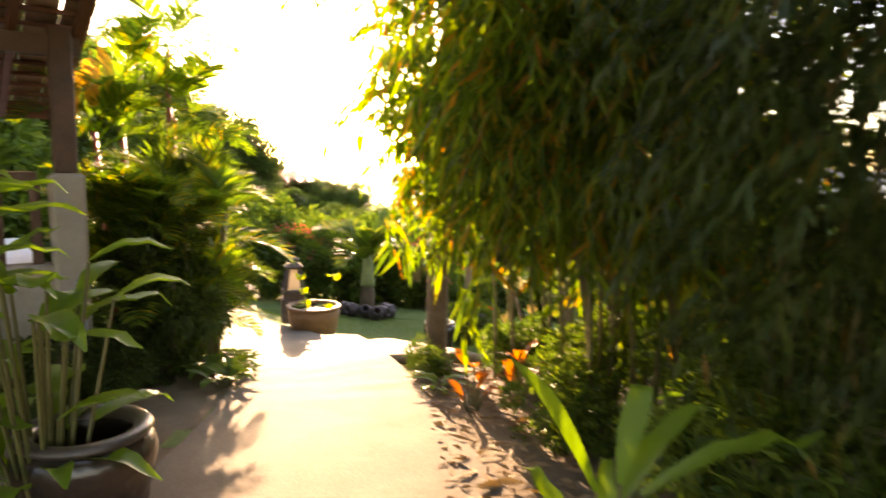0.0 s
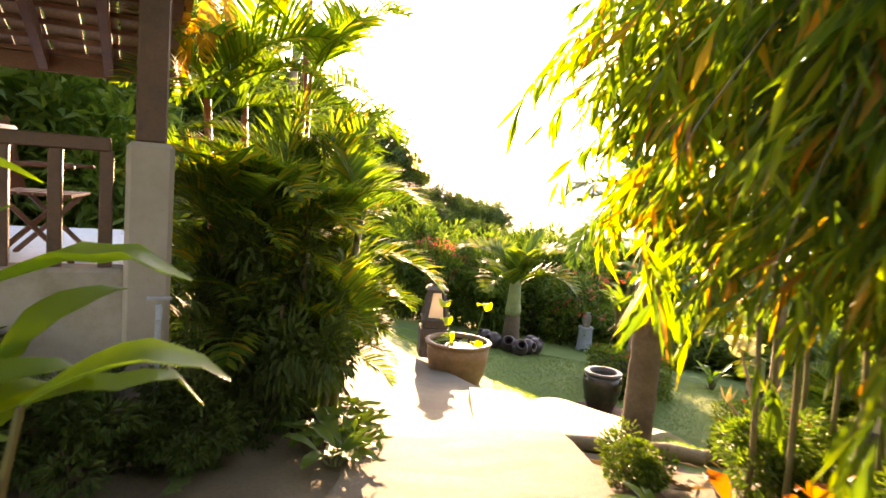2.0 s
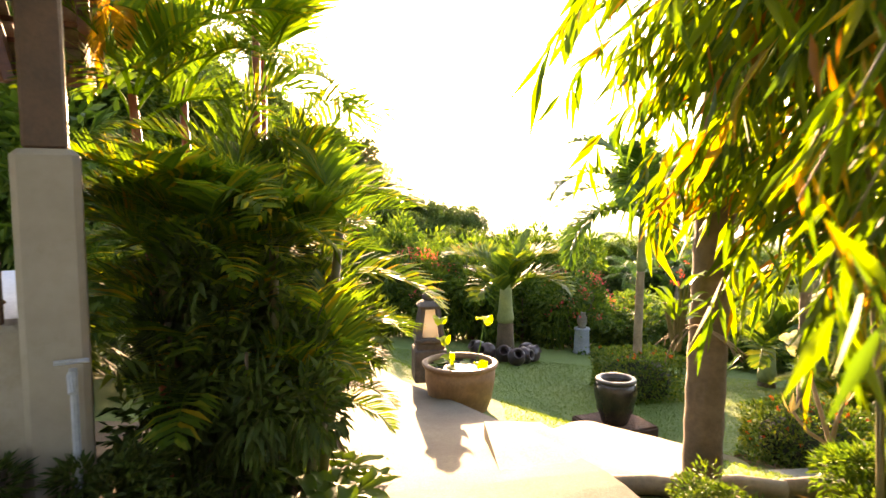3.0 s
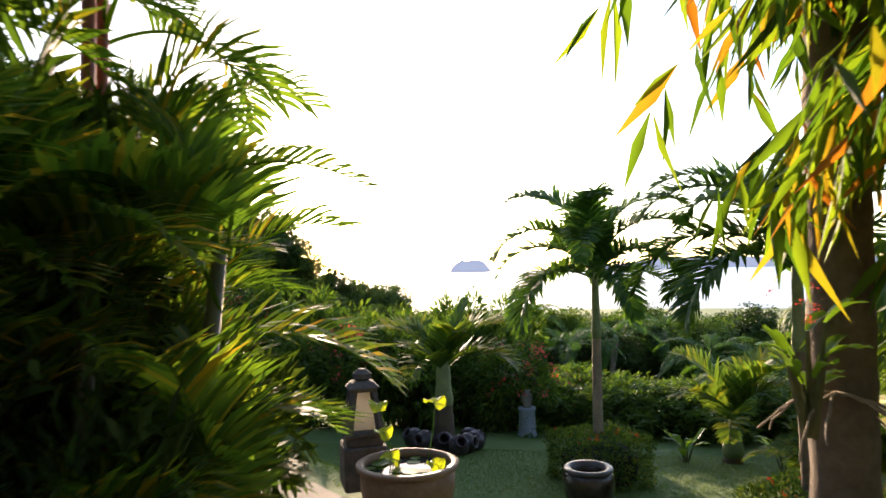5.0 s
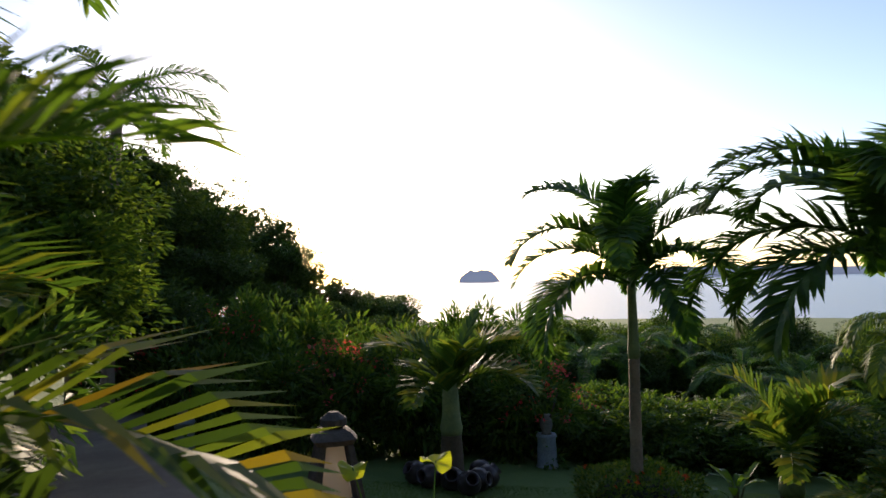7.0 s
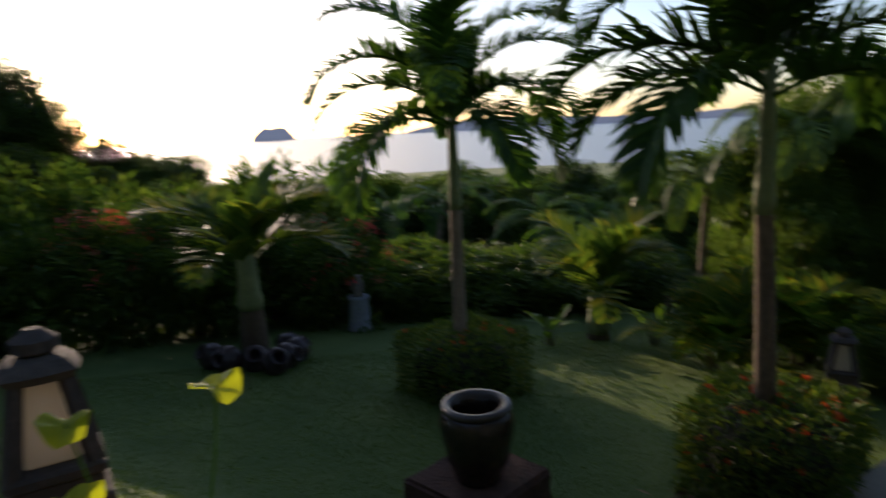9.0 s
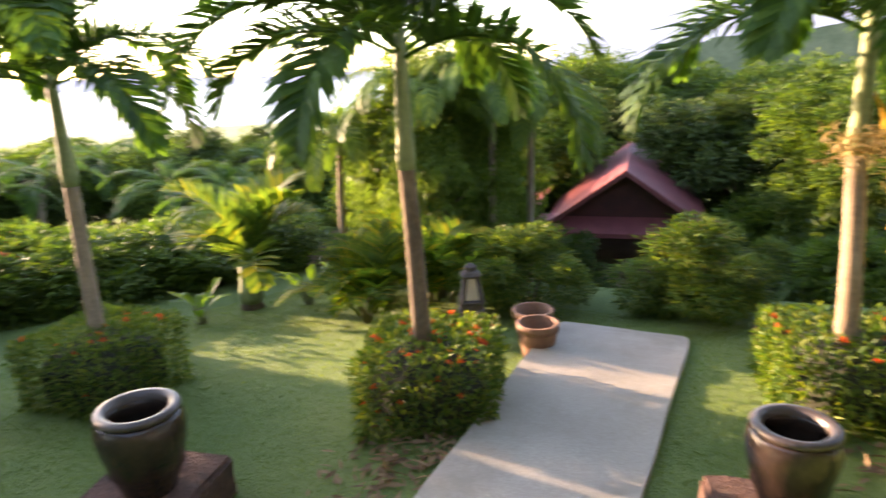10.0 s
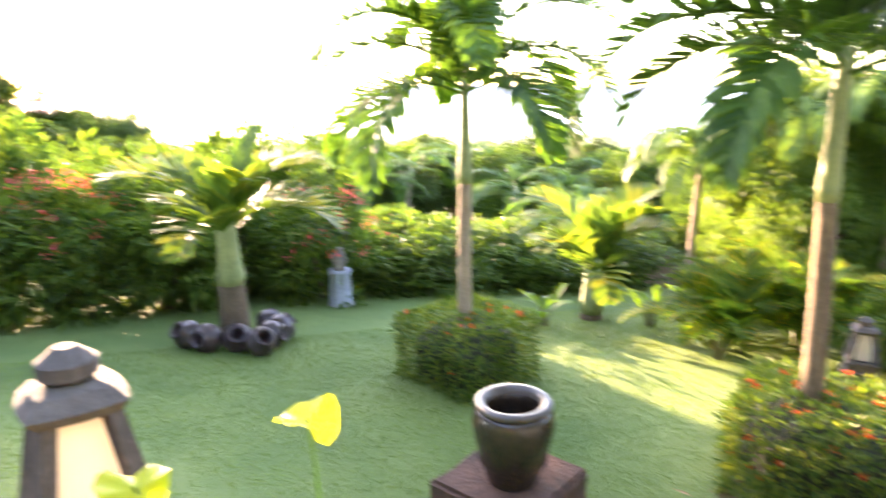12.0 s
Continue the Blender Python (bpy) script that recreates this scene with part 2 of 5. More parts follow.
class Geo:
    """Gathers vertices and faces."""
    def __init__(self):
        self.v, self.f = [], []

    def add(self, v, f):
        k = len(self.v)
        self.v.extend(v)
        self.f.extend([tuple(i + k for i in q) for q in f])

    def box(self, cx, cy, cz, sx, sy, sz, rz=0.0, bev=0.0, taper=1.0):
        c, s = math.cos(radians(rz)), math.sin(radians(rz))
        b = min(bev, sx / 3, sy / 3, sz / 3)
        rings = [(-sz / 2, b, 1.0), (-sz / 2 + b, 0, 1.0), (sz / 2 - b, 0, taper), (sz / 2, b, taper)] if b > 0 else [(-sz / 2, 0, 1.0), (sz / 2, 0, taper)]
        vs, fs = [], []
        for z, ins, tp in rings:
            hx, hy = (sx / 2) * tp - ins, (sy / 2) * tp - ins
            k = b
            if b > 0:
                ring = [(-hx + k, -hy), (hx - k, -hy), (hx, -hy + k), (hx, hy - k), (hx - k, hy), (-hx + k, hy), (-hx, hy - k), (-hx, -hy + k)]
            else:
                ring = [(-hx, -hy), (hx, -hy), (hx, hy), (-hx, hy)]
            for px, py in ring:
                vs.append((cx + c * px - s * py, cy + s * px + c * py, cz + z))
        n = 8 if b > 0 else 4
        for r in range(len(rings) - 1):
            for i in range(n):
                fs.append((r * n + i, r * n + (i + 1) % n, (r + 1) * n + (i + 1) % n, (r + 1) * n + i))
        fs.append(tuple(range(n - 1, -1, -1)))
        fs.append(tuple((len(rings) - 1) * n + i for i in range(n)))
        self.add(vs, fs)

    def lathe(self, prof, n=32, cx=0.0, cy=0.0, cz=0.0, wob=0.0, close=True):
        vs, fs = [], []
        for j, (r, z) in enumerate(prof):
            for i in range(n):
                a = 2 * math.pi * i / n
                rr = r * (1 + wob * math.sin(3 * a + j * 0.4) + wob * 0.6 * math.sin(5 * a + 1.3 * j))
                vs.append((cx + rr * math.cos(a), cy + rr * math.sin(a), cz + z))
        for j in range(len(prof) - 1):
            for i in range(n):
                fs.append((j * n + i, j * n + (i + 1) % n, (j + 1) * n + (i + 1) % n, (j + 1) * n + i))
        if close:
            fs.append(tuple(range(n - 1, -1, -1)))
            fs.append(tuple((len(prof) - 1) * n + i for i in range(n)))
        self.add(vs, fs)

    def tube(self, pts, radii, n=7):
        vs, fs = [], []
        pts = [Vector(p) for p in pts]
        for j, p in enumerate(pts):
            d = (pts[min(j + 1, len(pts) - 1)] - pts[max(j - 1, 0)]).normalized()
            u = d.cross(Vector((0.31, 0.95, 0.02) if abs(d.y) < 0.9 else (1, 0, 0))).normalized()
            w = d.cross(u)
            for i in range(n):
                a = 2 * math.pi * i / n
                vs.append(p + radii[j] * (math.cos(a) * u + math.sin(a) * w))
        for j in range(len(pts) - 1):
            for i in range(n):
                fs.append((j * n + i, j * n + (i + 1) % n, (j + 1) * n + (i + 1) % n, (j + 1) * n + i))
        fs.append(tuple(range(n - 1, -1, -1)))
        fs.append(tuple((len(pts) - 1) * n + i for i in range(n)))
        self.add(vs, fs)

    def leaf(self, p, d, n, L, W, droop=0.15):
        """One folded leaf from p along d, its face towards n."""
        p, d, n = Vector(p), Vector(d).normalized(), Vector(n)
        s = d.cross(n)
        s = s.normalized() if s.length > 1e-4 else Vector((1, 0, 0))
        n = s.cross(d)
        mid = p + d * L * 0.45 - n * L * droop * 0.1
        tip = p + d * L - n * L * droop
        self.add([p, mid + s * W * 0.5 + n * W * 0.12, tip, mid - s * W * 0.5 + n * W * 0.12], [(0, 1, 2), (0, 2, 3)])

    def make(self, name, mat, parent=None, label="", smooth=False, at=None):
        return mk(name, self.v, self.f, mat, parent, label, smooth, at)


def leaf_cloud(P, D, L, W, droop=0.2):
    """Many folded leaves at once: places P, directions D (n x 3), lengths L, widths W. Gives vertices and faces."""
    n = len(P)
    D = D / np.linalg.norm(D, axis=1)[:, None]
    up = np.tile([0.0, 0.0, 1.0], (n, 1)) + nrg.normal(0, 0.45, (n, 3))
    S = np.cross(D, up)
    S /= np.linalg.norm(S, axis=1)[:, None] + 1e-9
    N = np.cross(S, D)
    L, W = L[:, None], W[:, None]
    mid = P + D * L * 0.45
    V = np.stack([P, mid + S * W / 2 + N * W * 0.12, P + D * L - N * L * droop, mid - S * W / 2 + N * W * 0.12], 1).reshape(-1, 3)
    k = np.arange(n)[:, None] * 4
    F = np.concatenate([k + [[0, 1, 2]], k + [[0, 2, 3]]], 0)
    return V, F


def cloud_mesh(name, V, F, mat):
    me = bpy.data.meshes.new(name)
    me.vertices.add(len(V))
    me.vertices.foreach_set("co", V.astype(np.float32).ravel())
    me.loops.add(F.size)
    me.loops.foreach_set("vertex_index", F.astype(np.int32).ravel())
    me.polygons.add(len(F))
    me.polygons.foreach_set("loop_start", np.arange(0, F.size, F.shape[1], dtype=np.int32))
    me.materials.append(mat)
    me.update(calc_edges=True)
    return me


def crown_points(n, lobes, rx, ry, rz, shell=0.35):
    """Places in a lumpy crown made of many small lobes, near their surfaces, and the outward ways."""
    C = nrg.normal(0, 1, (lobes, 3))
    C /= np.linalg.norm(C, axis=1)[:, None]
    C *= nrg.uniform(0.3, 0.98, (lobes, 1))
    R = nrg.uniform(0.14, 0.36, lobes)
    who = nrg.integers(0, lobes, n)
    U = nrg.normal(0, 1, (n, 3))
    U /= np.linalg.norm(U, axis=1)[:, None]
    rad = R[who] * (1 - shell * nrg.random(n) ** 2 + 0.35 * nrg.random(n) ** 6)
    P = (C[who] + U * rad[:, None]) * [rx, ry, rz]
    return P, U + C[who] * 0.5


def bush_mesh(name, mat, n, rx, ry, rz, L, W, lobes=26, hang=0.0):
    P, D = crown_points(n, lobes, rx, ry, rz)
    D = D + nrg.normal(0, 0.5, (n, 3)) + [0, 0, -hang]
    V, F = leaf_cloud(P, D, nrg.uniform(0.6, 1.3, n) * L, nrg.uniform(0.7, 1.2, n) * W)
    return cloud_mesh(name, V, F, mat)


# ---- terrain ----
def sst(a, b, x):
    t = min(1.0, max(0.0, (x - a) / (b - a)))
    return t * t * (3 - 2 * t)


def terrace(y):
    if y < 2.36:
        return 0.45 - 0.085 * (max(y, -14) - 2.36)
    if y < 5.2:
        return 0.45 - 0.17 * (y - 2.36)
    return -0.033 - 0.06 * (min(y, 30) - 5.2)


def ground_z(x, y):
    lawn_h = -0.17 - 0.0745 * max(-4, min(x, 20)) - 0.096 * max(-6, min(y, 26))
    s = (x - 0.45) * 0.8 + (y - 5.7) * 0.6
    if y < 2.6:
        s = min(s, (x - 2.6) * 0.5)
    w = sst(-0.1, 1.7, s)
    z = terrace(y) * (1 - w) + lawn_h * w
    z -= 1.5 * sst(8.5, 13.0, x) * sst(-2, 4, y) * sst(26, 18, y)
    z -= 0.3 * math.exp(-((x - 2.1) ** 2 + (y - 8.0) ** 2) / 4.0) + 0.2 * math.exp(-((x - 3.8) ** 2 + (y - 4.3) ** 2) / 2.0)
    far = max(0.0, math.hypot(x, y - 4) - 20)
    hill = sst(0, 40, -x - 6) * sst(6, 40, y) * 6 + sst(0, 60, x - 14) * sst(30, -20, y) * 8
    return z - far * 0.14 * (1 - 0.6 * sst(60, 160, far)) * sst(0, 30, far) + hill * (1 - sst(60, 160, far))


def sheet(name, xs, ys, zf, mat, inside=None, off=0.0):
    idx, vs, fs = {}, [], []
    for i, x in enumerate(xs):
        for j, y in enumerate(ys):
            idx[i, j] = len(vs)
            vs.append((x, y, zf(x, y) + off))
    for i in range(len(xs) - 1):
        for j in range(len(ys) - 1):
            cx, cy = (xs[i] + xs[i + 1]) / 2, (ys[j] + ys[j + 1]) / 2
            if inside is None or inside(cx, cy):
                fs.append((idx[i, j], idx[i + 1, j], idx[i + 1, j + 1], idx[i, j + 1]))
    return mk(name, vs, fs, mat, None, "", True)


def spread(lo, hi, n, far_lo, far_hi, m):
    a = list(np.linspace(lo, hi, n))
    left = [lo - (lo - far_lo) * (k / m) ** 2.2 for k in range(m, 0, -1)]
    right = [hi + (far_hi - hi) * (k / m) ** 2.2 for k in range(1, m + 1)]
    return left + a + right


SEA = -34.0
ground = sheet("ground", spread(-14, 22, 145, -900, 700, 24), spread(-10, 26, 145, -300, 420, 24),
               lambda x, y: max(ground_z(x, y), SEA - 3), M_LAWN)
tagged(ground, "mown green lawn running down a slope", "lawn", kind="structure")
sea = mk("water", [(-6000, -400, SEA), (6000, -400, SEA), (6000, 4900, SEA), (-6000, 4900, SEA)], [(0, 1, 2, 3)], M_SEA)
tagged(sea, "pale calm sea in low sunlight", "sea", kind="structure")


def ribbon(name, centre, mat, thick=0.06, up=0.02, across=6):
    """A paving ribbon along centre points (x, y, half width), laid on the terrain, with an edge."""
    g = Geo()
    P = [Vector((a, b)) for a, b, w in centre]
    rows = []
    for j, (a, b, w) in enumerate(centre):
        d = (P[min(j + 1, len(P) - 1)] - P[max(j - 1, 0)]).normalized()
        nrm = Vector((d.y, -d.x))
        row = []
        zc = max(ground_z(a + nrm.x * w * k, b + nrm.y * w * k) for k in (-1, 0, 1))
        for i in range(across + 1):
            k = -1 + 2 * i / across
            row.append((a + nrm.x * w * k, b + nrm.y * w * k, zc + up + rng.uniform(-0.003, 0.003)))
        rows.append(row)
    n = across + 3
    vs = []
    for row in rows:
        vs.append((row[0][0], row[0][1], row[0][2] - thick - 0.25))
        vs.extend(row)
        vs.append((row[-1][0], row[-1][1], row[-1][2] - thick - 0.25))
    fs = []
    for j in range(len(rows) - 1):
        for i in range(n - 1):
            fs.append((j * n + i, j * n + i + 1, (j + 1) * n + i + 1, (j + 1) * n + i))
    fs.append(tuple(range(n)))
    fs.append(tuple((len(rows) - 1) * n + i for i in range(n - 1, -1, -1)))
    g.add(vs, fs)
    return g.make(name, mat)


def smooth_line(keys, n):
    """Catmull-Rom through keys (x, y, half width)."""
    K = [np.array(k) for k in ([keys[0]] + list(keys) + [keys[-1]])]
    out = []
    for i in range(1, len(K) - 2):
        for t in np.linspace(0, 1, n, endpoint=False):
            a, b, c, d = K[i - 1:i + 3]
            out.append(tuple(0.5 * ((2 * b) + (c - a) * t + (2 * a - 5 * b + 4 * c - d) * t * t + (3 * b - a - 3 * c + d) * t ** 3)))
    out.append(tuple(K[-2]))
    return out

# ---- paths ----
main_path = ribbon("path", smooth_line([(1.2, -9, 1.3), (0.75, -4, 1.15), (0.55, -1, 1.0), (0.45, 1.2, 0.78), (0.25, 2.6, 0.72), (-0.5, 4.6, 0.62), (-1.6, 6.4, 0.7), (-2.95, 8.8, 0.76), (-4.55, 12, 0.82), (-7.1, 18, 0.9)], 8), M_CONC, 0.06, 0.045)
tagged(main_path, "worn sunlit concrete garden path", "path", kind="structure")
side_path = ribbon("path_side", smooth_line([(0.3, 3.15, 0.5), (1.0, 3.3, 0.52), (1.65, 4.3, 0.58), (2.7, 5.45, 0.65), (4.5, 5.95, 0.68), (6.3, 6.35, 0.7), (6.62, 6.42, 0.62)], 8), M_CONC2, 0.06, 0.055)
tagged(side_path, "pale smooth concrete garden walk with rounded end", "path", kind="structure")


def bed_zone(x, y):
    return (1.0 < x - 0.05 * math.sin(y * 2.3) < 4.6 and -9 < y < 2.6 - 0.1 * (x - 1)) or (x + 0.1 * math.sin(y * 3) < -0.35 - 0.12 * max(0, y - 1.5) and -9 < y < 4.4)


soil = sheet("planting_bed_soil", np.linspace(-5, 5, 81), np.linspace(-9, 4.6, 109), lambda x, y: ground_z(x, y) + 0.03 * noise.noise((x * 2.1, y * 2.1, 0)), M_GROUND, bed_zone, 0.012)
tagged(soil, "brown soil of the planting beds", "soil", kind="structure")
# fallen leaves on the bed
n = 2600
spots = [(rng.uniform(1.2, 4.4), rng.uniform(-4, 2.5)) for _ in range(2250)] + [(rng.gauss(3.45, 0.35), rng.gauss(6.75, 0.3)) for _ in range(220)] + [(rng.gauss(5.2, 0.4), rng.gauss(3.9, 0.25)) for _ in range(130)]
P = np.array([(x, y, ground_z(x, y) + (0.055 if y < 2.6 else 0.03)) for x, y in spots])
V, F = leaf_cloud(P, np.c_[nrg.normal(0, 1, (n, 2)), nrg.normal(0, 0.12, n)], nrg.uniform(0.06, 0.2, n), nrg.uniform(0.02, 0.05, n), 0.05)
litter = new("leaf_litter", cloud_mesh("leaf_litter", V, F, M_LITTER))
tagged(litter, "dry brown fallen leaves on bed soil", "leaf litter", kind="stuff")


# ---- palms ----
def frond_mesh(name, mat, L, pairs, leaf_len, a0, a1, width=0.03, vee=0.45, hang=0.35, stalk=0.12, seed=1, fan=0.18):
    """A feather frond along +x: it starts at a0 degrees up and bends to a1; leaflets on both sides, longest in the middle, fanned out of plane by fan."""
    r = random.Random(seed)
    g = Geo()
    pts, p = [Vector((0, 0, 0))], Vector((0, 0, 0))
    steps = 18
    for k in range(steps):
        t = (k + 0.5) / steps
        a = radians(a0 + (a1 - a0) * t ** 1.25)
        p = p + Vector((math.cos(a), 0, math.sin(a))) * (L / steps)
        pts.append(p.copy())
    g.tube(pts, [0.02 * (1 - 0.85 * k / steps) * max(0.5, L / 2) for k in range(steps + 1)], 5)
    for i in range(pairs):
        t = stalk + (1 - stalk) * (i + 0.5) / pairs
        f = t * steps
        k = min(int(f), steps - 1)
        base = pts[k].lerp(pts[k + 1], f - k)
        d = (pts[k + 1] - pts[k]).normalized()
        nrm = Vector((-d.z, 0, d.x))
        ll = leaf_len * (0.35 + 1.0 * math.sin(math.pi * min(1, 0.12 + 0.9 * t)) ** 0.7) * 0.8
        for side in (-1, 1):
            w = (d * (0.55 + 0.5 * t + r.uniform(-0.1, 0.1)) + Vector((0, side, 0)) * 0.85 + nrm * (vee + r.uniform(-fan, fan))).normalized()
            q1 = base + w * ll * 0.5
            w2 = (w + Vector((0, 0, -hang * r.uniform(0.6, 1.4)))).normalized()
            q2 = q1 + w2 * ll * 0.5
            s = w.cross(nrm)
            s = (s.normalized() if s.length > 0.01 else d) * width * r.uniform(0.8, 1.2)
            g.add([base - s * 0.35, base + s * 0.35, q1 + s * 0.55, q1 - s * 0.55, q2], [(0, 1, 2, 3), (3, 2, 4)])
    me = mk(name, g.v, g.f, mat)
    return me


def hide_src(ob):
    """Keep the mesh, drop the object that carried it."""
    me = ob.data
    bpy.data.objects.remove(ob)
    return me


ADON = [hide_src(frond_mesh("palm_frond", M_PALM, 1.6, 66, 0.37, (80, 62, 46, 30)[k], (-30, -58, -74, -84)[k], 0.04, 0.34, 0.4, 0.12, 30 + k, 0.4)) for k in range(4)]
ADON_DRY = hide_src(frond_mesh("palm_frond_dry", M_DRY, 1.2, 26, 0.3, -55, -100, 0.04, 0.1, 0.9, 0.14, 40))
YOUNG = [hide_src(frond_mesh("young_palm_frond", M_YOUNG, 1.15, 24, 0.4, 76 - 14 * k, 10 - 28 * k, 0.06, 0.45, 0.25, 0.1, 50 + k)) for k in range(3)]
SPEAR = hide_src(frond_mesh("spear_leaf", M_PALM, 1.0, 26, 0.3, 72, 58, 0.05, 0.1, 0.0, 0.1, 58, 0.1))
ARECA = [hide_src(frond_mesh("areca_frond", M_ARECA, 1.9, 34, 0.52, 78 - 10 * k, -8 - 18 * k, 0.04, 0.45, 0.3, 0.22, 60 + k)) for k in range(4)]
WEEP = [hide_src(frond_mesh("weeping_frond", M_FEATHER, 2.1, 46, 0.55, 62 - 16 * k, -84, 0.04, 0.1, 1.1, 0.14, 80 + k)) for k in range(3)]
COCO = [hide_src(frond_mesh("coconut_frond", M_PALM, 3.4, 46, 0.75, 48 - 20 * k, -50 - 10 * k, 0.05, 0.2, 0.7, 0.14, 70 + k)) for k in range(3)]


def straw_mesh():
    g = Geo()
    for i in range(16):
        a, b = rng.uniform(-0.9, 0.9), rng.uniform(-0.2, 0.7)
        d = Vector((math.cos(a) * math.cos(b), math.sin(a) * math.cos(b), math.sin(b)))
        l = rng.uniform(0.3, 0.6)
        for k in range(14):
            p = d * l * (0.25 + 0.75 * k / 14) + Vector((0, 0, -0.12 * (k / 14) ** 2))
            g.leaf(p, (rng.gauss(0, 1), rng.gauss(0, 1), rng.gauss(0, 1)), (0, 0, 1), 0.09, 0.02)
    return hide_src(g.make("flower_stalk", M_STRAW))


STRAW = straw_mesh()


def trunk_geo(h, r0, r1, lean=(0, 0), rings=16, n=14, bulge=0.0):
    g = Geo()
    vs, fs = [], []
    m = rings * 2
    for j in range(m + 1):
        t = j / m
        r = r0 + (r1 - r0) * t + bulge * math.exp(-((t - 0.25) / 0.22) ** 2)
        if j == 0:
            r *= 1.25
        r *= 1.0 + (0.035 if j % 2 else -0.02)
        for i in range(n):
            a = 2 * math.pi * i / n
            vs.append((lean[0] * t * t + r * math.cos(a), lean[1] * t * t + r * math.sin(a), h * t))
    for j in range(m):
        for i in range(n):
            fs.append((j * n + i, j * n + (i + 1) % n, (j + 1) * n + (i + 1) % n, (j + 1) * n + i))
    fs.append(tuple(m * n + i for i in range(n)))
    g.add(vs, fs)
    return g


def frond_part(parent, me, x, y, z, rz, ry=0.0, rx=0.0, s=1.0, name="frond"):
    o = new(name, me)
    o.matrix_basis = pose(x, y, z, rx, ry, rz) @ Matrix.Diagonal((s, s, s, 1))
    o.parent = parent
    return o


def palm(x, y, z, h, r, label, fronds=13, size=1.0, lean=(0, 0), seed=1, shaft=0.55, group="garden palms", dry=0, kinds=None, straw=0, bark=None, swell=1.0):
    rr = random.Random(seed)
    e = thing("palm_tree", x, y, z, label, "palm tree", group)
    trunk_geo(h, r, r * 0.78, lean).make("trunk", bark or M_TRUNK, e, "", True)
    cx, cy = lean
    g = Geo()
    g.lathe([(r * 0.8, h - 0.02), (r * 0.95 * swell, h + 0.08), (r * 0.78 * swell, h + min(shaft, 0.6) * 0.4), (r * 0.6, h + shaft * 0.8), (r * 0.45, h + shaft)], 14, cx, cy)
    g.make("crownshaft", M_TRUNKGREEN, e, "smooth green crownshaft", True)
    kinds = kinds or ADON
    for i in range(fronds):
        k = min(len(kinds) - 1, int(i * len(kinds) / fronds))
        frond_part(e, kinds[k], cx, cy, h + shaft - 0.05 - min(0.3, shaft * 0.35) * i / fronds, i * 137.5 + rr.uniform(-14, 14), rr.uniform(-6, 6), rr.uniform(-12, 12), size * rr.uniform(0.88, 1.08))
    for i in range(dry):
        frond_part(e, ADON_DRY, cx, cy, h + shaft * 0.45, -60 + i * 140, 0, 0, size, "dry_frond")
    for i in range(straw):
        frond_part(e, STRAW, cx, cy, h + 0.03, 200 + 150 * i, 0, 0, 1.0, "flower_stalk")
    return e


def hedge_mesh(name, w, d, h, n, L, mat=None):
    """A clipped hedge: leaves over the faces of a rounded block, uneven, some sticking out."""
    P = nrg.uniform(-1, 1, (n, 3))
    ax = nrg.integers(0, 5, n)
    for i in range(n):
        a = ax[i]
        if a < 2:
            P[i, 0] = (1, -1)[a]
        elif a < 4:
            P[i, 1] = (1, -1)[a - 2]
        else:
            P[i, 2] = 1
    N = P.copy()
    q = np.maximum(0, np.abs(P) - 0.72) / 0.28
    rr = np.sqrt((q ** 2).sum(1))
    P *= (1 - 0.085 * np.maximum(0, rr - 1))[:, None]
    P *= (1 + nrg.normal(0, 0.03, n) - 0.10 * nrg.random(n) ** 2)[:, None]
    bumps = np.array([noise.noise(Vector(p) * 2.2) for p in P]) * 0.07
    P *= (1 + bumps)[:, None]
    P = P * [w / 2, d / 2, h / 2] + [0, 0, h / 2]
    P[:, 2] = np.maximum(P[:, 2], 0.02)
    D = N * 0.6 + nrg.normal(0, 0.7, (n, 3)) + [0, 0, 0.4]
    V, F = leaf_cloud(P, D, nrg.uniform(0.6, 1.25, n) * L, nrg.uniform(0.3, 0.5, n) * L)
    return cloud_mesh(name, V, F, mat or M_HEDGE)


def core_block(w, d, h):
    g = Geo()
    g.box(0, 0, h / 2, w, d, h, 0, min(w, d) * 0.22)
    return g


# near-black, so the shade among a hedge's inner twigs is in the colour
M_TWIGSHADE = surface("shaded_twig_mass", (0.018, 0.022, 0.01), (0.035, 0.035, 0.016), 9.0, 0.95, 40, 1.0)


def blossom_mesh(name, mat, n, L, W, sp):
    g = Geo()
    for k in range(n):
        v = Vector((rng.gauss(0, 1), rng.gauss(0, 1), rng.gauss(0.6, 0.6))).normalized()
        g.leaf((rng.gauss(0, sp), rng.gauss(0, sp), rng.gauss(0, sp)), v, (0, 0, 1), L, W)
    return hide_src(g.make(name, mat))


FLOWER_HEAD = blossom_mesh("flower_head", M_PETAL_RED, 14, 0.04, 0.022, 0.004)
BLOSSOM = blossom_mesh("blossom", M_PETAL_PINK, 12, 0.07, 0.05, 0.06)


